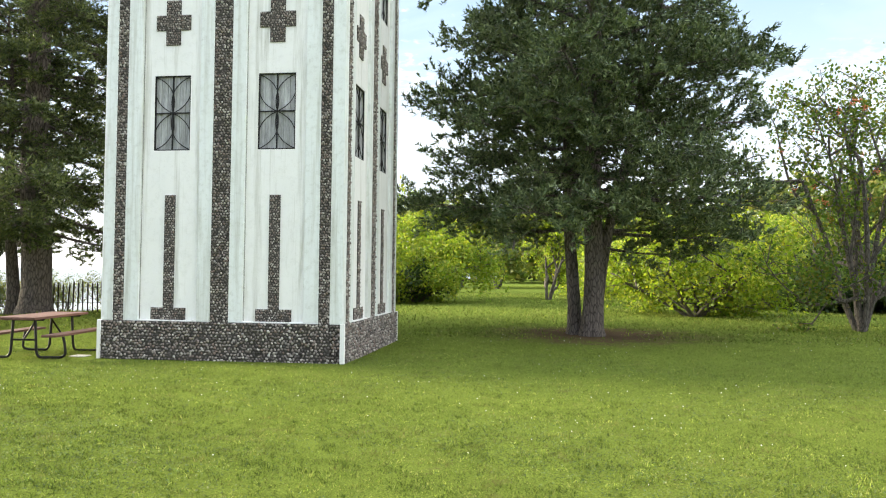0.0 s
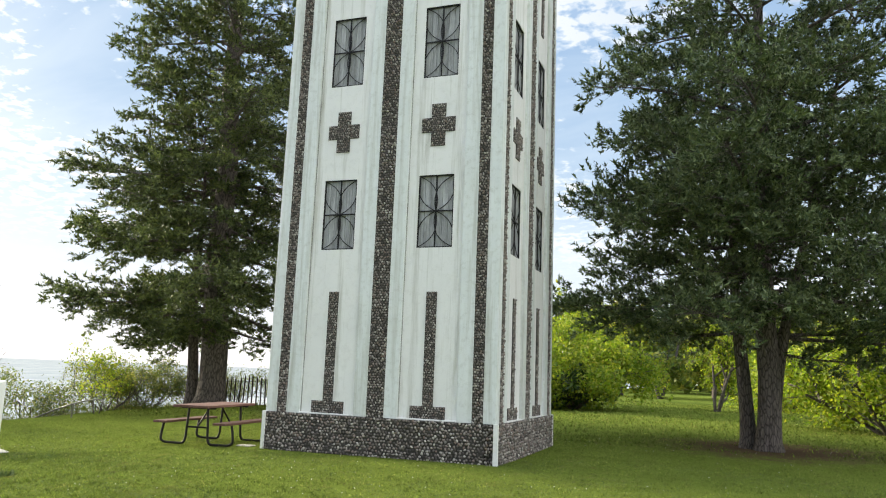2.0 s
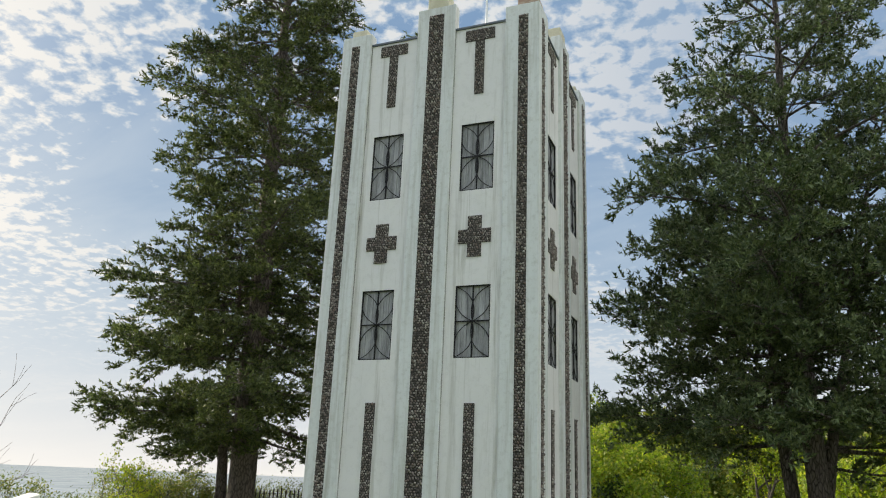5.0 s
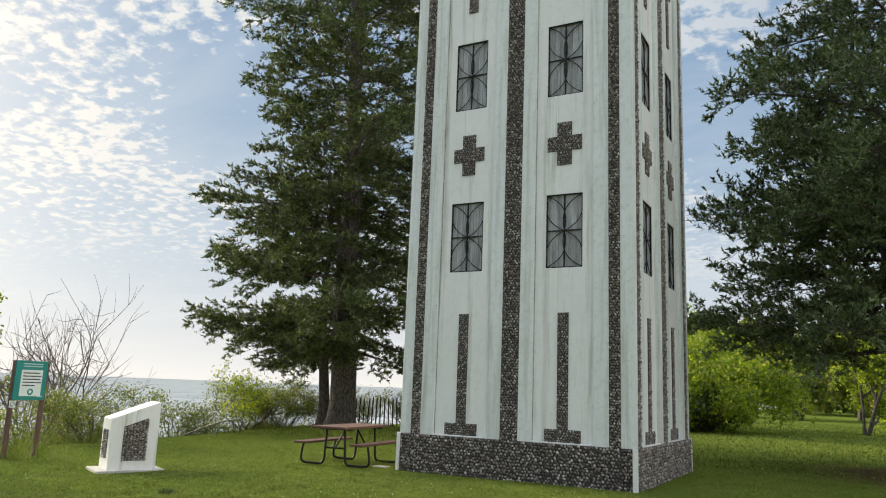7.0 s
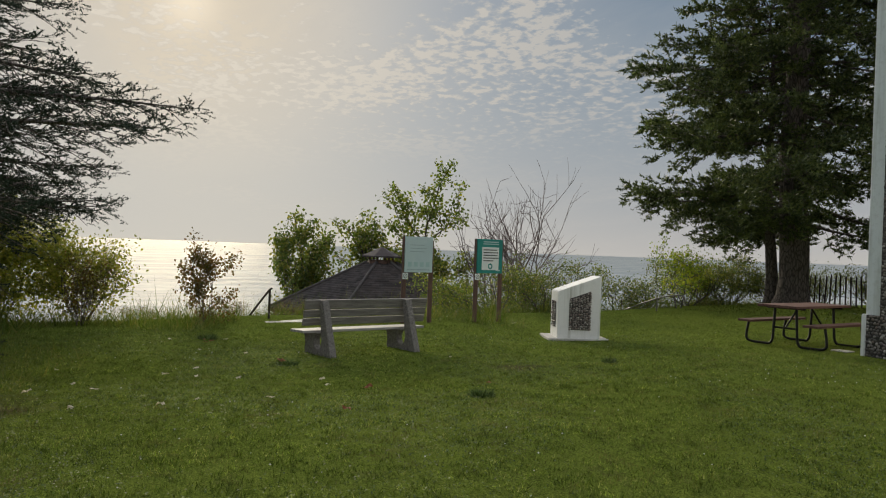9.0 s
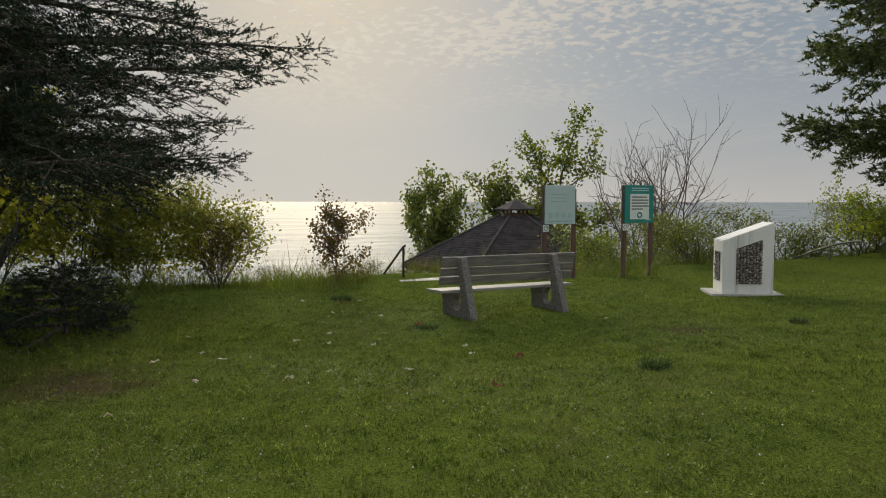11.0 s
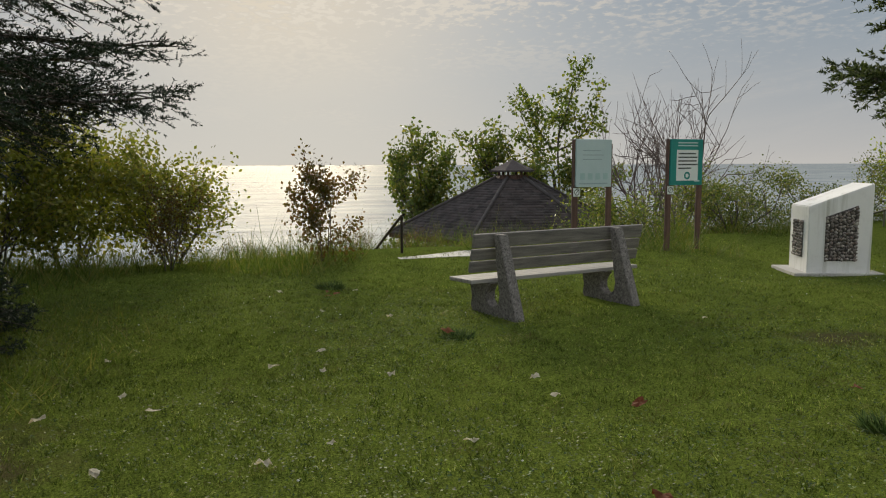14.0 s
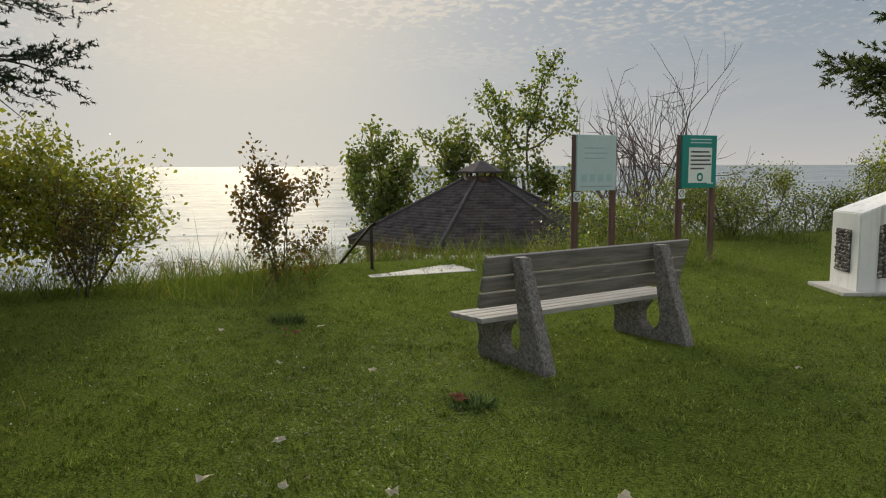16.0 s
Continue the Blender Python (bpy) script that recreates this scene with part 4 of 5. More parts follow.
# ---- leafy trees and shrubs ----
def leafy_tree(name, m, tall, wide, seed, leaf, bark, label, category, stems=1, leaves=7000, size=0.10, low=0.3, spread=0.35, clump=0.30, trunk_r=0.06, lean=0.25, group="", droop=0.2, fork=0.7, leaf_level=2):
    """Stems that fork three times; leaves gather in clumps round the outer twigs."""
    rng = np.random.default_rng(seed)
    tree = empty(name, m, label, category, group)
    tb, tips = Tubes(), []

    def grow(p, d, l, r, level):
        n = 5 if level < 2 else (4, 3)[level - 2]
        pts = [p]
        for _ in range(n):
            d = unit(d + rng.normal(0, 0.13, 3) + np.array([0, 0, 0.05]))
            pts.append(pts[-1] + d * l / n)
        tb.add(pts, np.linspace(r, r * 0.6, n + 1), 6 if level < 2 else 3)
        if level >= leaf_level:
            tips.extend(pts[1:])
        if level < 3:
            for _ in range(rng.integers(3, 5)):
                s = rng.integers(min(2, n) if level else max(1, int(low * n)), n + 1)
                out = unit(d * 0.75 + rng.normal(0, fork, 3) * np.array([1, 1, 0.6]))
                grow(pts[s], out, l * rng.uniform(0.5, 0.75), r * 0.55, level + 1)

    for k in range(stems):
        a = k * 2.4 + rng.uniform(0, 1)
        d = unit(np.array([math.cos(a) * lean, math.sin(a) * lean, 1.0]))
        grow(np.array([0.10 * math.cos(a), 0.10 * math.sin(a), 0.0]) * (stems > 1), d, tall * 0.45, trunk_r, 0)
    P = np.array(tips)
    # fit the crown to its height and width
    sz = tall / max(0.1, P[:, 2].max() + clump * 0.5)
    sw = wide / 2 / max(0.1, np.percentile(np.hypot(P[:, 0], P[:, 1]), 93))
    S = np.array([sw, sw, sz])
    tb.V = [v * S for v in tb.V]
    part("branchwork", tb.mesh("branchwork", bark), bark, tree)["kind"] = "stuff"
    if leaves:
        C = P[rng.integers(0, len(P), leaves)] * S + unit(rng.normal(size=(leaves, 3))) * clump * 1.25 * rng.uniform(0, 1, (leaves, 1)) ** 0.6
        C[:, 2] = np.maximum(C[:, 2], 0.05)
        V, F = leaf_quads(rng, C, size, droop)
        part("crown", raw_mesh("crown", V, F, leaf), leaf, tree)
    return tree


def at(x, y, dz=0.0, rz=0.0, s=1.0):
    return Matrix.Translation((x, y, float(height(x, y)) - 0.04 + dz)) @ Matrix.Rotation(radians(rz), 4, "Z") @ Matrix.Diagonal((s, s, s, 1))


# beyond the lawn, inland
bush_y = leafy_tree("bush", at(-7.4, 40.5), 5.2, 7.5, 51, LEAF_YELLOW, BARK2, "large rounded yellow-green bush", "bush", 7, 26000, 0.17, 0.1, clump=0.62, lean=0.9, group="bushes round the lawn")
copy_thing(bush_y, at(-12.5, 46.0, 0, 80, 1.25))
bush_g = leafy_tree("bush", at(5.0, 31.5), 4.2, 7.4, 53, LEAF_YELLOW, BARK2, "bright yellow-green shrub at the lawn's edge", "bush", 8, 26000, 0.155, 0.1, clump=0.55, lean=1.0, group="bushes round the lawn")
copy_thing(bush_g, at(4.5, 55.0, 0, 130, 1.15))
copy_thing(bush_g, at(10.2, 38.5, 0, 40, 1.1))
dark_b = leafy_tree("bush", at(-9.5, 39.5), 2.6, 6.5, 57, LEAF_DARK, BARK2, "dark green bush along the lawn", "bush", 8, 8000, 0.235, 0.1, clump=0.45, lean=1.0, group="bushes round the lawn")
copy_thing(dark_b, at(12.8, 39.0, 0, 60, 1.3))
copy_thing(dark_b, at(17.5, 37.0, 0, 160, 1.5))
copy_thing(dark_b, at(20.0, 33.0, 0, 200, 1.5))
leafy_tree("small_tree", at(-0.6, 46.0), 6.0, 5.0, 59, LEAF_YELLOW, BARK2, "small yellow-green tree on the lawn", "tree", 3, 8000, 0.17, 0.35, clump=0.40, trunk_r=0.12, lean=0.35)
leafy_tree("rowan_tree", at(8.5, 25.0), 8.4, 7.0, 61, LEAF_ASH, BARK2, "many-stemmed rowan tree with thin foliage and berries", "tree", 6, 14000, 0.13, 0.35, clump=0.36, trunk_r=0.10, lean=0.38)
wood = leafy_tree("tree", at(-5.5, 74.0), 9.5, 9.0, 63, LEAF_GREEN, BARK2, "green tree at the far end of the lawn", "tree", 2, 4500, 0.48, 0.2, clump=0.75, trunk_r=0.2, lean=0.3, group="trees beyond the lawn")
wood2 = leafy_tree("tree", at(-13.5, 66.0), 9.5, 8.0, 64, LEAF_YELLOW, BARK2, "yellowing tree at the far end of the lawn", "tree", 2, 6000, 0.38, 0.2, clump=0.7, trunk_r=0.2, lean=0.3, group="trees beyond the lawn")
for k, (wx_, wy_, ws) in enumerate([(2, 78, 1.0), (9, 70, 1.0), (14, 60, 0.9), (18, 52, 0.95), (24, 46, 1.0), (-1, 84, 1.1), (-10, 82, 1.0), (-19, 80, 1.1), (30, 56, 1.1), (21, 66, 1.1), (27, 40, 0.9), (-24, 60, 0.8)]):
    copy_thing(wood2 if k % 4 == 2 else wood, at(wx_, wy_, 0, 57 * k, ws))


def far_woods():
    """A belt of far trees that closes the view inland."""
    rng = np.random.default_rng(71)
    n = 400
    a = rng.uniform(radians(-75), radians(105), n)
    r = rng.uniform(95, 150, n)
    cx, cy = 5 + r * np.cos(a + radians(45)) * 1.0, 10 + r * np.sin(a + radians(45))
    k = cx > -22
    cx, cy = cx[k], cy[k]
    pts = []
    for x, y in zip(cx, cy):
        h, w = rng.uniform(8, 13), rng.uniform(3, 5)
        m = 170
        d = unit(rng.normal(size=(m, 3)))
        pts.append(np.array([x, y, 0.1 + h * 0.55]) + d * np.array([w, w, h * 0.5]) * rng.uniform(0.6, 1.05, (m, 1)))
    V, F = leaf_quads(rng, np.concatenate(pts), 1.5)
    tagged(part("far_woods", raw_mesh("far_woods", V, F, LEAF_GREEN), LEAF_GREEN), "belt of green woods far beyond the lawn", "woods", kind="stuff")


far_woods()


def berries():
    rng = np.random.default_rng(73)
    tree = [o for o in scene.objects if o.name.startswith("rowan_tree")][0]
    C = []
    for _ in range(26):
        a, z = rng.uniform(0, 6.28), rng.uniform(3.0, 7.2)
        c = np.array([math.cos(a), math.sin(a), 0]) * rng.uniform(0.8, 2.4) + np.array([0, 0, z])
        C.append(c + rng.normal(0, 0.05, (14, 3)))
    C = np.concatenate(C)
    octa = np.array([(1, 0, 0), (0, 1, 0), (-1, 0, 0), (0, -1, 0), (0, 0, 1), (0, 0, -1)]) * 0.022
    V = (C[:, None] + octa[None]).reshape(-1, 3)
    f = np.array([(0, 1, 4), (1, 2, 4), (2, 3, 4), (3, 0, 4), (1, 0, 5), (2, 1, 5), (3, 2, 5), (0, 3, 5)])
    F = (f[None] + 6 * np.arange(len(C))[:, None, None]).reshape(-1, 3)
    part("berries", raw_mesh("berries", V, F, BERRY, True), BERRY, tree, "clusters of orange berries")["kind"] = "stuff"


berries()

# along the bluff, lakeside
leafy_tree("young_tree", at(-17.3, 5.25), 1.95, 1.15, 81, LEAF_BROWN, BARK2, "slender young tree with reddish-brown leaves", "tree", 5, 2600, 0.070, 0.0, leaf_level=0, clump=0.13, trunk_r=0.014, lean=0.22)
leafy_tree("leafy_tree", at(-36.2, 13.7), 7.6, 3.0, 83, LEAF_GREEN, BARK2, "rounded green tree on the slope by the lake", "tree", 4, 7500, 0.19, 0.2, clump=0.34, trunk_r=0.10, lean=0.22)
leafy_tree("leafy_tree", at(-33.2, 19.1), 9.9, 6.8, 85, LEAF_GREEN, BARK2, "tall airy green tree rising from the slope", "tree", 1, 6500, 0.19, 0.35, clump=0.34, trunk_r=0.15, lean=0.05, fork=0.75)
leafy_tree("leafy_tree", at(-34.6, 16.6), 8.7, 5.8, 86, LEAF_GREEN, BARK2, "airy leaning tree with yellowing leaves on the slope", "tree", 2, 4200, 0.19, 0.35, clump=0.34, trunk_r=0.11, lean=0.25, fork=0.75)
leafy_tree("bare_tree", at(-27.8, 20.0), 9.3, 6.0, 87, LEAF_GREEN, TWIG, "leafless many-stemmed tree with thin upright twigs", "tree", 15, 0, 0.1, 0.2, trunk_r=0.070, lean=0.40, fork=0.55)
shrub = leafy_tree("shrub", at(-20.2, 13.3), 2.3, 3.2, 89, LEAF_GREEN, BARK2, "loose green shrub on the bluff edge", "shrub", 6, 6000, 0.070, 0.1, clump=0.27, trunk_r=0.02, lean=0.8, group="shrubs along the bluff")
for k, (sx, sy, ss) in enumerate([(-19.6, 15.6, 0.85), (-21.4, 17.9, 0.9), (-21.0, 20.3, 0.95), (-19.7, 22.0, 0.9), (-22.5, 16.6, 1.0), (-18.6, 24.9, 0.8), (-15.2, 25.6, 0.75), (-13.2, 25.9, 0.8), (-11.6, 25.7, 0.75), (-19.2, 23.4, 0.8), (-20.6, 24.2, 1.0), (-17.2, 25.4, 0.7)]):
    copy_thing(shrub, at(sx, sy, 0, 67 * k, ss))
leafy_tree("shrub", at(-18.6, 20.4), 2.5, 2.0, 91, LEAF_YELLOW, BARK2, "pale yellow-green sapling among the shrubs", "shrub", 4, 1500, 0.085, 0.2, clump=0.16, trunk_r=0.02, lean=0.3, group="shrubs along the bluff")
low = leafy_tree("weed_bush", at(-20.4, 9.2), 1.05, 1.5, 93, LEAF_BROWN, TWIG, "low weedy bush on the slope before the pavilion", "shrub", 6, 1300, 0.042, 0.1, clump=0.14, trunk_r=0.010, lean=0.5, group="weeds on the slope")
for k, (sx, sy, ss) in enumerate([(-19.8, 7.7, 0.75), (-21.2, 8.3, 0.9), (-20.0, 10.6, 0.55), (-19.2, 4.2, 0.6), (-18.9, 6.2, 0.5), (-21.5, 7.2, 0.9)]):
    copy_thing(low, at(sx, sy, 0, 71 * k, ss))
willow = leafy_tree("willow_shrub", at(-18.2, 2.9), 2.3, 1.9, 95, LEAF_OLIVE, BARK2, "willow shrub with thin yellow-green leaves", "shrub", 7, 7500, 0.070, 0.1, clump=0.27, trunk_r=0.016, lean=0.5, group="willows at the lawn's edge")
copy_thing(willow, at(-18.9, 1.3, 0, 110, 1.25))
copy_thing(willow, at(-17.8, 0.4, 0, 200, 1.2))
copy_thing(willow, at(-18.4, -1.2, 0, 290, 1.15))
leafy_tree("willow_shrub", at(-17.2, 2.8), 1.6, 1.0, 96, LEAF_BROWN, BARK2, "small reddish shrub beside the willow", "shrub", 5, 1700, 0.045, 0.1, clump=0.12, trunk_r=0.014, lean=0.3)
leafy_tree("leafy_tree", at(-16.0, -0.9), 4.6, 4.2, 97, LEAF_OLIVE, BARK2, "broad-leaved tree behind the dark spruce", "tree", 3, 9000, 0.10, 0.2, clump=0.30, trunk_r=0.06, lean=0.4, droop=0.8)


# ---- bench ----
def build_bench():
    """Local x runs from the back foot towards the lake, y along the bench."""
    ux = Vector((-0.9868, -0.1617, 0))
    uy = Vector((0.1617, -0.9868, 0))
    base = Vector((-11.68, 6.018, 0))
    m = Matrix(((ux.x, uy.x, 0, base.x), (ux.y, uy.y, 0, base.y), (0, 0, 1, -0.04), (0, 0, 0, 1)))
    bench = empty("bench", m, "park bench of weathered planks on exposed-aggregate concrete legs", "bench")
    prof = [(0.02, 0.0), (0.84, 0.0), (0.87, 0.06), (0.85, 0.16), (0.88, 0.27), (0.94, 0.34), (0.47, 0.345), (0.515, 0.31), (0.56, 0.24), (0.555, 0.16), (0.50, 0.105), (0.42, 0.10), (0.345, 0.15), (0.325, 0.25), (0.345, 0.34), (0.37, 0.48), (0.425, 0.86), (0.33, 0.86)]
    for s in (-0.045, -1.623):
        part("leg", prism(prof, s - 0.012, s + 0.102, 0.008), AGGREGATE, bench, "rough exposed-aggregate concrete leg")
    y0, y1 = -2.06, 0.27
    # Seat planks take a paler tone of the wood than the back planks.
    for k in range(4):
        x = 0.52 + k * 0.116
        part("seat_plank", boxed(x, x + 0.090, y0, y1, 0.345 - 0.004 * k + 0.003, 0.388 - 0.004 * k, 0.006), SEATWOOD, bench, "weathered seat plank, toned paler than the back")
    for k, (a, b) in enumerate(((0.465, 0.58), (0.595, 0.71), (0.725, 0.872))):
        zc = (a + b) / 2
        xc = 0.445 + (0.86 - zc) * 0.26
        bm = boxed(-0.02, 0.02, y0, y1, -(b - a) / 2, (b - a) / 2, 0.006)
        bmesh.ops.transform(bm, matrix=pose(xc + 0.022, 0, zc, 0, -13, 0), verts=bm.verts)
        part("back_plank", bm, BENCHWOOD, bench, "weathered back plank, toned darker than the seat")
    return bench


build_bench()
part_slab = part("slab", boxed(-12.95, -12.75, 6.5, 7.2, -0.10, -0.034, 0.01), AGGREGATE)
tagged(part_slab, "thin concrete slab in the grass before the bench", "slab")


# ---- monument ----
def build_monument():
    u = Vector((0.4287, 0.9034, 0))
    w = Vector((-0.9034, 0.4287, 0))
    o = (-13.356, 11.496, -0.105)
    m = Matrix(((u.x, w.x, 0, o[0]), (u.y, w.y, 0, o[1]), (0, 0, 1, o[2]), (0, 0, 0, 1)))
    mon = empty("monument", m, "white painted concrete marker with a sloping top and pebble panels", "monument")
    L, dp, h0, h1 = 0.894, 0.691, 1.017, 1.349
    part("body", prism([(0, 0), (L, 0), (L, h1), (0, h0)], 0.0, dp, 0.012), WHITE, mon)
    part("base_slab", boxed(-0.19, L + 0.19, -0.06, dp + 0.2, -0.06, 0.05, 0.012), CONCRETE, mon, "low white concrete base slab")
    rng = np.random.default_rng(5)
    # front panel of pebbles with a sloping upper edge
    p0, p1, z0 = 0.237, 0.678, 0.226
    top = lambda x: 0.865 + (x - p0) * (h1 - h0) / L
    part("pebble_panel", prism([(p0, z0), (p1, z0), (p1, top(p1)), (p0, top(p0))], -0.008, 0.02), MORTAR, mon, "panel of dark pebbles")
    rects = [(x, x + 0.0575, z0, top(x)) for x in np.arange(p0, p1 - 0.02, 0.0575)]
    V, F = pebbles(rng, rects, 0.055, 0.025, -0.008)
    part("pebble_facing", raw_mesh("pebble_facing", V, F, PEBBLE, True), PEBBLE, mon)["kind"] = "stuff"
    side = part("pebble_panel", boxed(-0.008, 0.02, 0.185, 0.555, 0.262, 0.80), MORTAR, mon, "narrow panel of dark pebbles")
    V, F = pebbles(rng, [(-0.555, -0.185, 0.262, 0.80)], 0.052, 0.025, -0.008)
    V = np.stack([V[:, 1], -V[:, 0], V[:, 2]], -1)
    part("pebble_facing", raw_mesh("pebble_facing", V, F, PEBBLE, True), PEBBLE, mon)["kind"] = "stuff"
    return mon


build_monument()


# ---- signs ----
def ring(bm, x, y, z, r0, r1, n=24):
    """A flat ring facing +x."""
    vs = [[bm.verts.new((x, y + r * math.cos(a), z + r * math.sin(a))) for a in np.linspace(0, 2 * math.pi, n, endpoint=False)] for r in (r0, r1)]
    for k in range(n):
        bm.faces.new((vs[0][k], vs[1][k], vs[1][(k + 1) % n], vs[0][(k + 1) % n]))


def build_sign(x, y, face, inner, ink, label, faded):
    sign = empty("park_sign", pose(x, y, float(height(x, y)), 0, 0, 4), label, "sign", "signs above the pavilion")
    for yy in (0.0, 0.72):
        pipe("post", [(0, yy, -0.1), (0, yy, 1.0), (0, yy, 1.93)], 0.055, POSTWOOD, sign, 12, "round brown wooden post")
    # panel hangs on the posts' inland side
    y0, y1, z0, z1 = -0.04, 0.70, 1.18, 2.0
    panel = part("panel", boxed(0.056, 0.095, y0, y1, z0, z1, 0.006), face, sign)
    part("backing", boxed(0.0, 0.055, y0 - 0.03, y0 + 0.01, z0, z1), POSTWOOD, sign)
    if not faded:
        part("text_field", boxed(0.0955, 0.098, y0 + 0.13, y1 - 0.11, z0 + 0.08, z1 - 0.19), inner, panel, "pale text field")
        for k in range(5):
            ln = (0.40, 0.44, 0.42, 0.45, 0.30)[k]
            part("text_bar", boxed(0.0985, 0.0995, y0 + 0.17, y0 + 0.17 + ln, z1 - 0.27 - k * 0.065, z1 - 0.245 - k * 0.065), ink, panel)
        for k in range(2):
            part("text_bar", boxed(0.0955, 0.0965, y0 + 0.16, y0 + 0.62, z1 - 0.075 - k * 0.05, z1 - 0.055 - k * 0.05), PALE, panel)
        bm = bmesh.new()
        ring(bm, 0.0990, y0 + 0.38, z0 + 0.17, 0.035, 0.070)
        part("emblem", bm, face, panel, "round teal emblem")
        part("text_bar", boxed(0.0955, 0.0965, y0 + 0.55, y0 + 0.68, z0 + 0.06, z0 + 0.085), PALE, panel)
    else:
        for k in range(3):
            ln = (0.38, 0.44, 0.40)[k]
            part("text_bar", boxed(0.0955, 0.0965, y0 + 0.13, y0 + 0.13 + ln, z1 - 0.20 - k * 0.075, z1 - 0.185 - k * 0.075), ink, panel)
        for k in range(4):
            part("picture_mark", boxed(0.0955, 0.0965, y0 + 0.08 + k * 0.16, y0 + 0.18 + k * 0.16, z0 + 0.13, z0 + 0.24), TEALPALE, panel)
        part("text_bar", boxed(0.0955, 0.0965, y0 + 0.06, y0 + 0.66, z0 + 0.05, z0 + 0.07), ink, panel)
    small = part("small_plate", boxed(0.056, 0.062, -0.07, 0.07, 1.02, 1.165, 0.003), SIGNWHITE, sign, "small white no-smoking plate")
    bm = bmesh.new()
    ring(bm, 0.0635, 0.0, 1.0925, 0.042, 0.054)
    bmesh.ops.create_cube(bm, size=1.0, matrix=Matrix.Translation((0.0632, 0, 1.0925)) @ Matrix.Rotation(radians(45), 4, "X") @ Matrix.Diagonal((0.001, 0.085, 0.010, 1)))
    part("symbol", bm, INK, small)
    return sign


TEALPALE = worn("pale_teal_print", (0.33, 0.50, 0.51), (0.38, 0.55, 0.56), 3.0, 0.4)
build_sign(-16.33, 11.30, TEAL, SIGNWHITE, INK, "teal park notice board on two brown wooden posts", False)
build_sign(-16.48, 9.46, PALE, SIGNWHITE, GREYINK, "faded pale blue park notice board on two brown posts", True)


# ---- picnic table ----
def build_table():
    m = pose(-9.82, 14.42, float(height(-9.82, 14.42)), 0, 0, 96)
    tab = empty("picnic_table", m, "picnic table with brown planks on a bent black steel frame", "picnic table")
    # long side along local x
    for k in range(5):
        y = -0.37 + k * 0.148
        part("top_plank", boxed(-0.92, 0.92, y + 0.004, y + 0.144, 0.71, 0.755, 0.006), BROWNPLANK, tab)
    for sy in (-1, 1):
        for k in range(2):
            y = sy * 0.62 + (k - 1) * 0.135
            part("seat_plank", boxed(-0.92, 0.92, y + 0.003, y + 0.132, 0.41, 0.45, 0.006), BROWNPLANK, tab)
    for sx in (-0.62, 0.62):
        for sy in (-1, 1):
            pts = rounded([(sx, sy * 0.20, 0.70), (sx, sy * 0.22, 0.35), (sx, sy * 0.24, 0.03), (sx, sy * 0.42, 0.03), (sx, sy * 0.76, 0.03), (sx, sy * 0.76, 0.20), (sx, sy * 0.72, 0.40)])
            pipe("leg", pts, 0.024, IRON, tab, 8, "bent black steel tube leg")
        pipe("cross_bar", [(sx, -0.36, 0.70), (sx, 0.36, 0.70)], 0.022, IRON, tab)
        pipe("cross_bar", [(sx, -0.24, 0.34), (sx, 0.24, 0.34)], 0.018, IRON, tab)
        pipe("brace", [(sx, 0, 0.34), (sx * 0.35, 0, 0.69)], 0.018, IRON, tab)
    return tab


build_table()
tagged(part("stepping_stone", boxed(-9.15, -8.85, 14.2, 14.45, 0.08, 0.19, 0.02), CONCRETE), "flat pale stone in the grass beside the tower", "stone")


# ---- picket fence ----
def build_fence():
    fence = empty("fence", Matrix.Identity(4), "old dark picket fence at the bluff edge", "fence")
    rng = np.random.default_rng(12)
    xs = np.arange(-17.6, -10.4, 0.19)
    zl = lambda x: float(height(x, 24.4))
    for x in xs:
        h, t = 1.02 + rng.normal(0, 0.03), rng.normal(0, 2.0)
        bm = prism([(-0.022, 0), (0.022, 0), (0.022, h - 0.05), (0, h), (-0.022, h - 0.05)], -0.008, 0.008)
        ob = part("picket", bm, PICKET, fence)
        ob.matrix_basis = pose(x, 24.4 + 0.1 * math.sin(x), zl(x) - 0.05, 0, t, 0)
    for z in (0.3, 0.8):
        pipe("wire", [(x, 24.39 + 0.1 * math.sin(x), zl(x) + z) for x in np.arange(-17.6, -10.4, 0.6)], 0.006, IRON, fence, 5)
    return fence


build_fence()


# ---- stairs' rails and landing ----
def rail(name, pts, posts, r, mat, label):
    ob = empty(name, Matrix.Identity(4), label, "handrail")
    pipe("rail", rounded(pts), r, mat, ob, 8)
    for x, y, z in posts:
        pipe("post", [(x, y, float(height(x, y)) - 0.2), (x, y, z)], r, mat, ob, 8)
    return ob


rail("handrail", [(-21.6, 19.0, -0.78), (-20.0, 19.0, -0.23), (-18.2, 19.0, 0.41), (-17.3, 19.0, 0.58), (-17.05, 19.0, 0.56), (-17.0, 19.0, 0.40)], [(-18.15, 19.0, 0.42), (-20.9, 19.0, -0.55)], 0.024, OLIVE, "bent pipe handrail beside steps down the bluff")
rail("handrail", [(-19.6, 6.55, -0.42), (-17.75, 6.70, 0.62), (-17.62, 6.72, 0.66)], [(-17.72, 6.71, 0.64), (-19.4, 6.57, -0.32)], 0.026, RAILIRON, "dark pipe handrail beside the path to the pavilion")
tagged(part("landing", boxed(-17.75, -17.0, 6.45, 8.1, -0.16, -0.035, 0.012), CONCRETE), "pale concrete landing at the head of the steps", "landing")
steps = empty("steps", Matrix.Identity(4), "concrete steps going down to the pavilion", "steps")
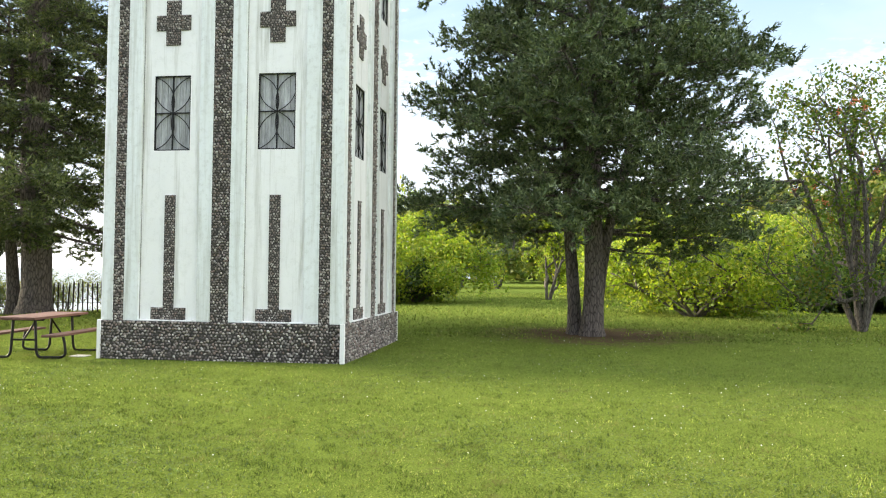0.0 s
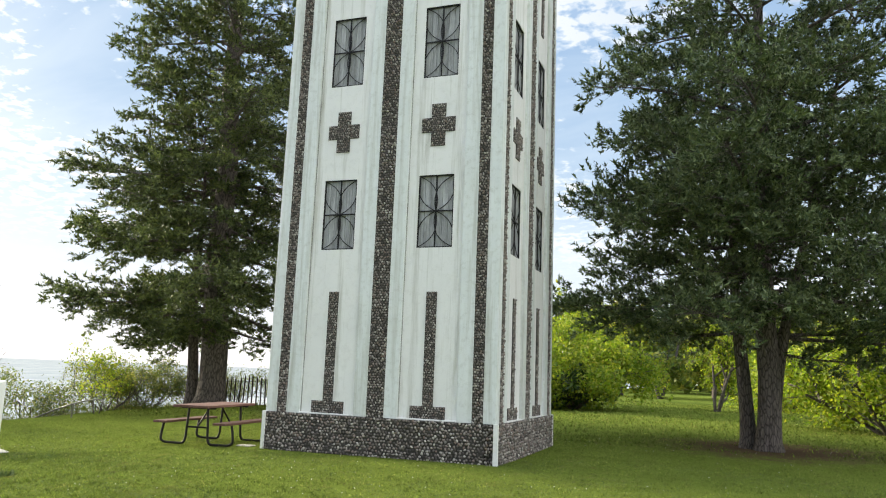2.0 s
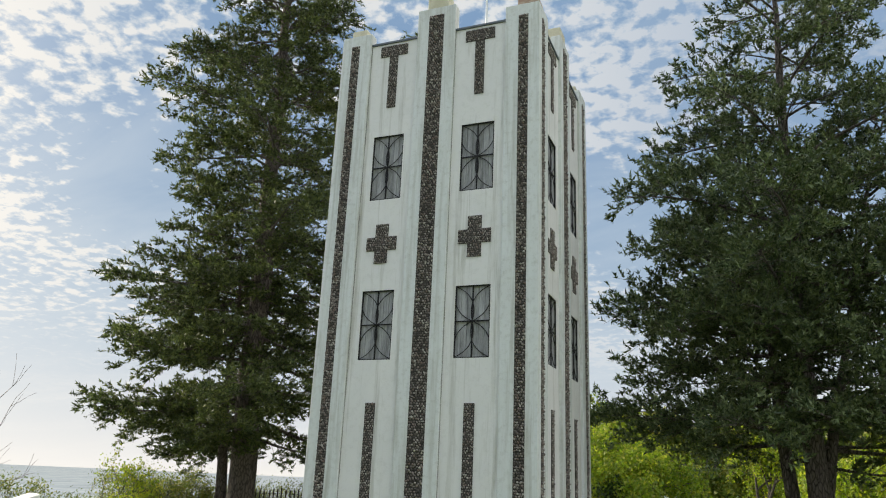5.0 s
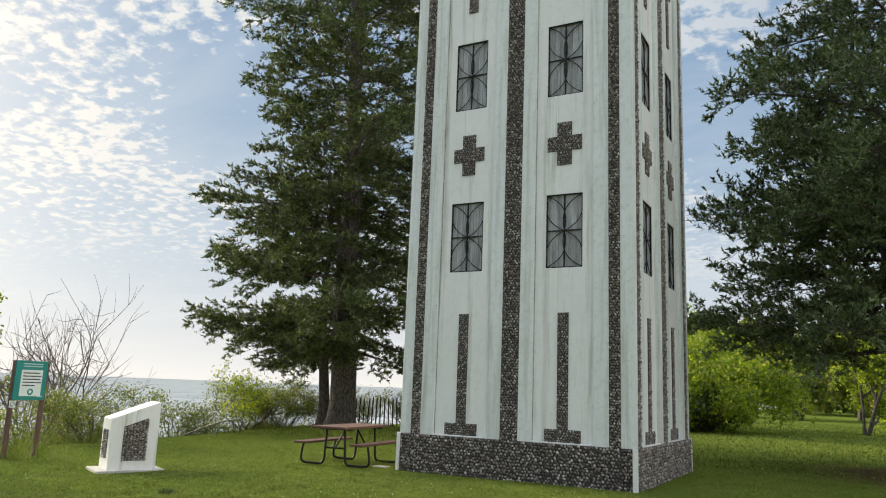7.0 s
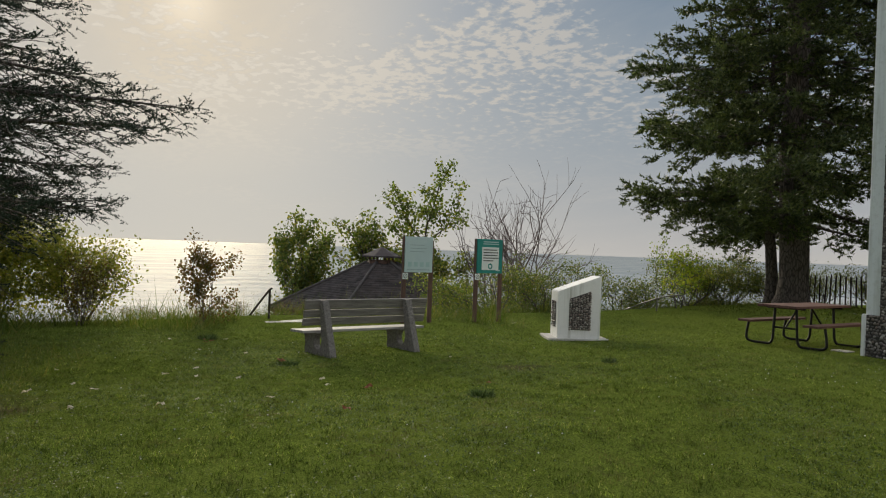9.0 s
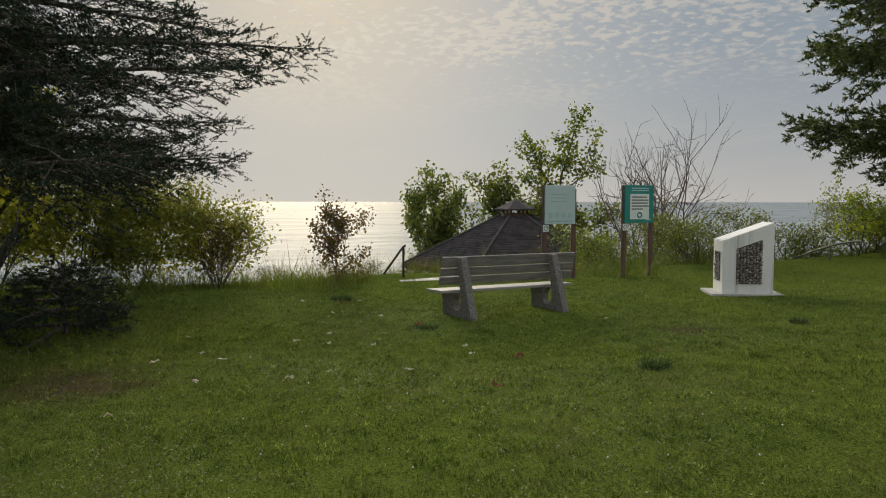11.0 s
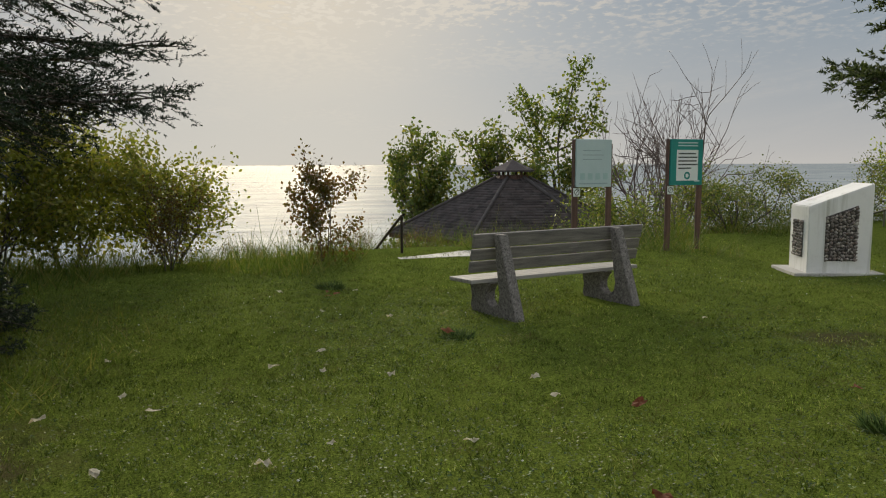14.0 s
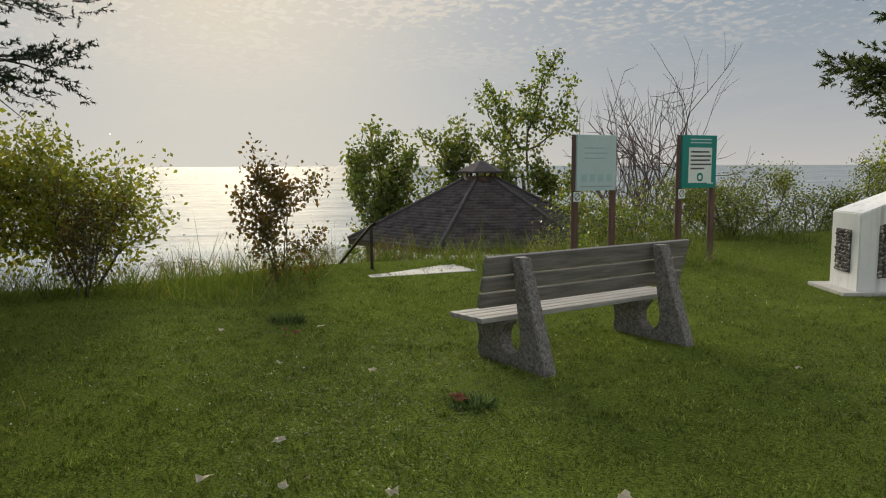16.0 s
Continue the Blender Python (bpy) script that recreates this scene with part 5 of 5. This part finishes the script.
for k in range(8):
    part("step", boxed(-18.1 - 0.32 * k, -17.8 - 0.32 * k, 6.6, 7.5, -0.7 - 0.17 * k, -0.17 - 0.17 * k, 0.01), CONCRETE, steps)


# ---- pavilion ----
def build_pavilion():
    cx, cy = -30.6, 15.2
    to_cam = math.atan2(2.66 - cy, -5.1 - cx)
    first = to_cam - radians(17)
    zb = float(height(cx + 3, cy)) - 0.1
    pav = empty("pavilion", pose(cx, cy, 0, 0, 0, math.degrees(first)), "six-sided open pavilion with a dark shingle roof and cupola", "pavilion")

    def corner(k, r, z):
        a = k * math.pi / 3
        return Vector((r * math.cos(a), r * math.sin(a), z))

    R, ze, r1, z1 = 4.65, -0.98, 0.62, 1.0
    for k in range(6):
        bm = bmesh.new()
        a, b, c, d = corner(k, R, ze), corner(k + 1, R, ze), corner(k + 1, r1, z1), corner(k, r1, z1)
        n = (b - a).cross(d - a).normalized()
        n = n if n.z > 0 else -n
        bm.faces.new([bm.verts.new(p) for p in (a, b, c, d)])
        bm.faces.new([bm.verts.new(p - n * 0.12) for p in (d, c, b, a)])
        side = part("roof_side", bm, SHINGLE, pav, "slope of dark worn shingles")
        # courses of shingles, every tab its own raised piece
        V, F = [], []
        rng = np.random.default_rng(100 + k)
        rows = 24
        for j in range(rows):
            f0, f1 = j / rows, (j + 1) / rows
            p0, p1 = a.lerp(d, f0), b.lerp(c, f0)
            q0, q1 = a.lerp(d, min(1, f1 + 0.01)), b.lerp(c, min(1, f1 + 0.01))
            m = max(1, int((p1 - p0).length / 0.30))
            cuts = np.clip((np.arange(m + 1) + (0.5 if j % 2 else 0.0)) / m, 0, 1) if m > 1 else np.array([0, 1])
            cuts = np.unique(np.concatenate([[0], cuts, [1]]))
            for s0, s1 in zip(cuts[:-1], cuts[1:]):
                lift = n * (0.022 + rng.uniform(0, 0.012))
                g = 0.006 / max(0.3, (p1 - p0).length)
                quad = [p0.lerp(p1, s0 + g) + lift, p0.lerp(p1, s1 - g) + lift, q0.lerp(q1, s1 - g) + n * 0.006, q0.lerp(q1, s0 + g) + n * 0.006, p0.lerp(p1, s0 + g), p0.lerp(p1, s1 - g)]
                o = len(V)
                V += quad
                F += [(o, o + 1, o + 2, o + 3), (o + 4, o + 5, o + 1, o)]
        st = part("shingles", raw_mesh("shingles", np.array([tuple(v) for v in V]), np.array(F), SHINGLE), SHINGLE, side)
        st["kind"] = "stuff"
        # hip cap, fascia, post, low wall
        h = Tubes()
        h.add([corner(k, R + 0.02, ze + 0.03), corner(k, r1, z1 + 0.04)], 0.07, 6)
        part("hip_cap", h.mesh("hip_cap", HIP), HIP, pav, "worn paler hip cap")
        fa = bmesh.new()
        p, q = corner(k, R - 0.01, ze - 0.16), corner(k + 1, R - 0.01, ze - 0.16)
        fa.faces.new([fa.verts.new(v) for v in (p, q, q + Vector((0, 0, 0.17)), p + Vector((0, 0, 0.17)))])
        bmesh.ops.solidify(fa, geom=fa.faces[:], thickness=0.03)
        part("fascia", fa, POSTWOOD, pav)
        pp = corner(k, R - 0.7, 0)
        pipe("post", [(pp.x, pp.y, zb - 0.3), (pp.x, pp.y, ze + 0.1)], 0.10, POSTWOOD, pav, 8)
        p, q = corner(k, R - 0.75, zb), corner(k + 1, R - 0.75, zb)
        if k != 3:
            lw = bmesh.new()
            lw.faces.new([lw.verts.new(v) for v in (p, q, q + Vector((0, 0, 0.8)), p + Vector((0, 0, 0.8)))])
            bmesh.ops.solidify(lw, geom=lw.faces[:], thickness=0.15)
            part("low_wall", lw, CONCRETE, pav, "low pale wall")
        # cupola
        pp = corner(k, 0.50, 0)
        pipe("cupola_post", [(pp.x, pp.y, z1 - 0.1), (pp.x, pp.y, 1.36)], 0.05, POSTWOOD, pav, 6)
        cb = bmesh.new()
        p, q = corner(k, 0.86, 1.30), corner(k + 1, 0.86, 1.30)
        t = Vector((0, 0, 1.70))
        for tri in ((p, q, t), (q - Vector((0, 0, 0.06)), p - Vector((0, 0, 0.06)), t - Vector((0, 0, 0.08))), (p - Vector((0, 0, 0.06)), q - Vector((0, 0, 0.06)), q, p)):
            cb.faces.new([cb.verts.new(v) for v in tri])
        part("cupola_roof", cb, SHINGLE, pav, "small dark cupola roof")
    cb = bmesh.new()
    bmesh.ops.create_cone(cb, cap_ends=True, segments=6, radius1=0.66, radius2=0.60, depth=0.16, matrix=Matrix.Translation((0, 0, z1 + 0.04)))
    part("cupola_curb", cb, POSTWOOD, pav)
    fl = bmesh.new()
    bmesh.ops.create_cone(fl, cap_ends=True, segments=6, radius1=R - 0.4, radius2=R - 0.4, depth=0.5, matrix=Matrix.Translation((0, 0, zb - 0.23)))
    part("floor", fl, CONCRETE, pav)
    return pav


HIP = worn("worn_hip_shingle", (0.045, 0.038, 0.037), (0.095, 0.083, 0.08), 4.0, 0.85)
build_pavilion()


# ---- shore rocks ----
def shore_rocks():
    rng = np.random.default_rng(15)
    bm0 = bmesh.new()
    bmesh.ops.create_icosphere(bm0, subdivisions=1, radius=1.0)
    T = np.array([v.co for v in bm0.verts])
    f = np.array([[v.index for v in fc.verts] for fc in bm0.faces])
    bm0.free()
    n = 420
    Y = rng.uniform(-30, 30, n)
    X = edge_x(Y) - rng.uniform(24, 33, n)
    S = rng.uniform(0.15, 0.6, (n, 1, 1)) * rng.uniform(0.6, 1.2, (n, 1, 3)) * np.array([1, 1, 0.6])
    C = np.stack([X, Y, np.maximum(height(X, Y), -6.0)], -1)
    V = (C[:, None] + (T[None] + rng.normal(0, 0.09, (n, len(T), 3))) * S).reshape(-1, 3)
    F = (f[None] + len(T) * np.arange(n)[:, None, None]).reshape(-1, 3)
    tagged(part("shore_rocks", raw_mesh("shore_rocks", V, F, ROCK), ROCK), "grey rocks along the water's edge", "rocks", kind="stuff")


shore_rocks()


# ---- fallen leaves ----
def fallen_leaf(x, y, size, rz, mat, label):
    rng = random.Random(int(x * 1000) + int(y * 77))
    bm = bmesh.new()
    n = 10
    mid = bm.verts.new((0, 0, 0.022 * size / 0.1))
    rim = []
    for k in range(n):
        a = 2 * math.pi * k / n
        r = size * (0.52 + 0.07 * math.cos(5 * a) + rng.uniform(-0.10, 0.10)) * (1 if abs(math.cos(a)) > 0.3 else 0.75)
        rim.append(bm.verts.new((r * math.cos(a), r * math.sin(a) * 0.75, rng.uniform(-0.05, 0.40) * size)))
    for k in range(n):
        bm.faces.new((mid, rim[k], rim[(k + 1) % n]))
    bmesh.ops.solidify(bm, geom=bm.faces[:], thickness=0.002)
    ob = part("fallen_leaf", bm, mat)
    ob.matrix_basis = pose(x, y, float(height(x, y)) + 0.048, rng.uniform(-12, 12), rng.uniform(-12, 12), rz)
    tagged(ob, label, "leaf", "leaves fallen on the lawn")


PALE_LEAF, RED_LEAF = "curled pale dry leaf lying on the grass", "russet dead leaf lying on the grass"
for x, y, s in ((-10.82, 3.45, 0.10), (-10.05, 2.59, 0.09), (-10.44, 2.40, 0.08), (-10.11, 1.94, 0.10), (-11.18, 3.90, 0.07), (-10.58, 3.79, 0.07), (-10.28, 4.23, 0.07), (-9.71, 5.12, 0.08), (-12.28, 4.83, 0.08),
                (-13.93, 4.89, 0.08), (-12.79, 4.25, 0.06), (-14.11, 4.01, 0.07), (-11.43, 2.26, 0.06), (-9.09, 2.32, 0.07), (-8.83, 3.11, 0.09), (-8.65, 4.18, 0.08), (-9.24, 5.02, 0.08), (-10.9, 7.6, 0.06), (-8.0, 1.7, 0.09), (-9.0, 3.5, 0.06)):
    fallen_leaf(x, y, s, 137 * x, DRYLEAF, PALE_LEAF)
for x, y, s in ((-8.81, 5.35, 0.10), (-11.40, 5.12, 0.12), (-8.50, 6.77, 0.08), (-13.75, 4.62, 0.09), (-13.9, 4.55, 0.08), (-13.65, 4.5, 0.08), (-7.6, 4.6, 0.09)):
    fallen_leaf(x, y, s, 91 * x, REDLEAF, RED_LEAF)
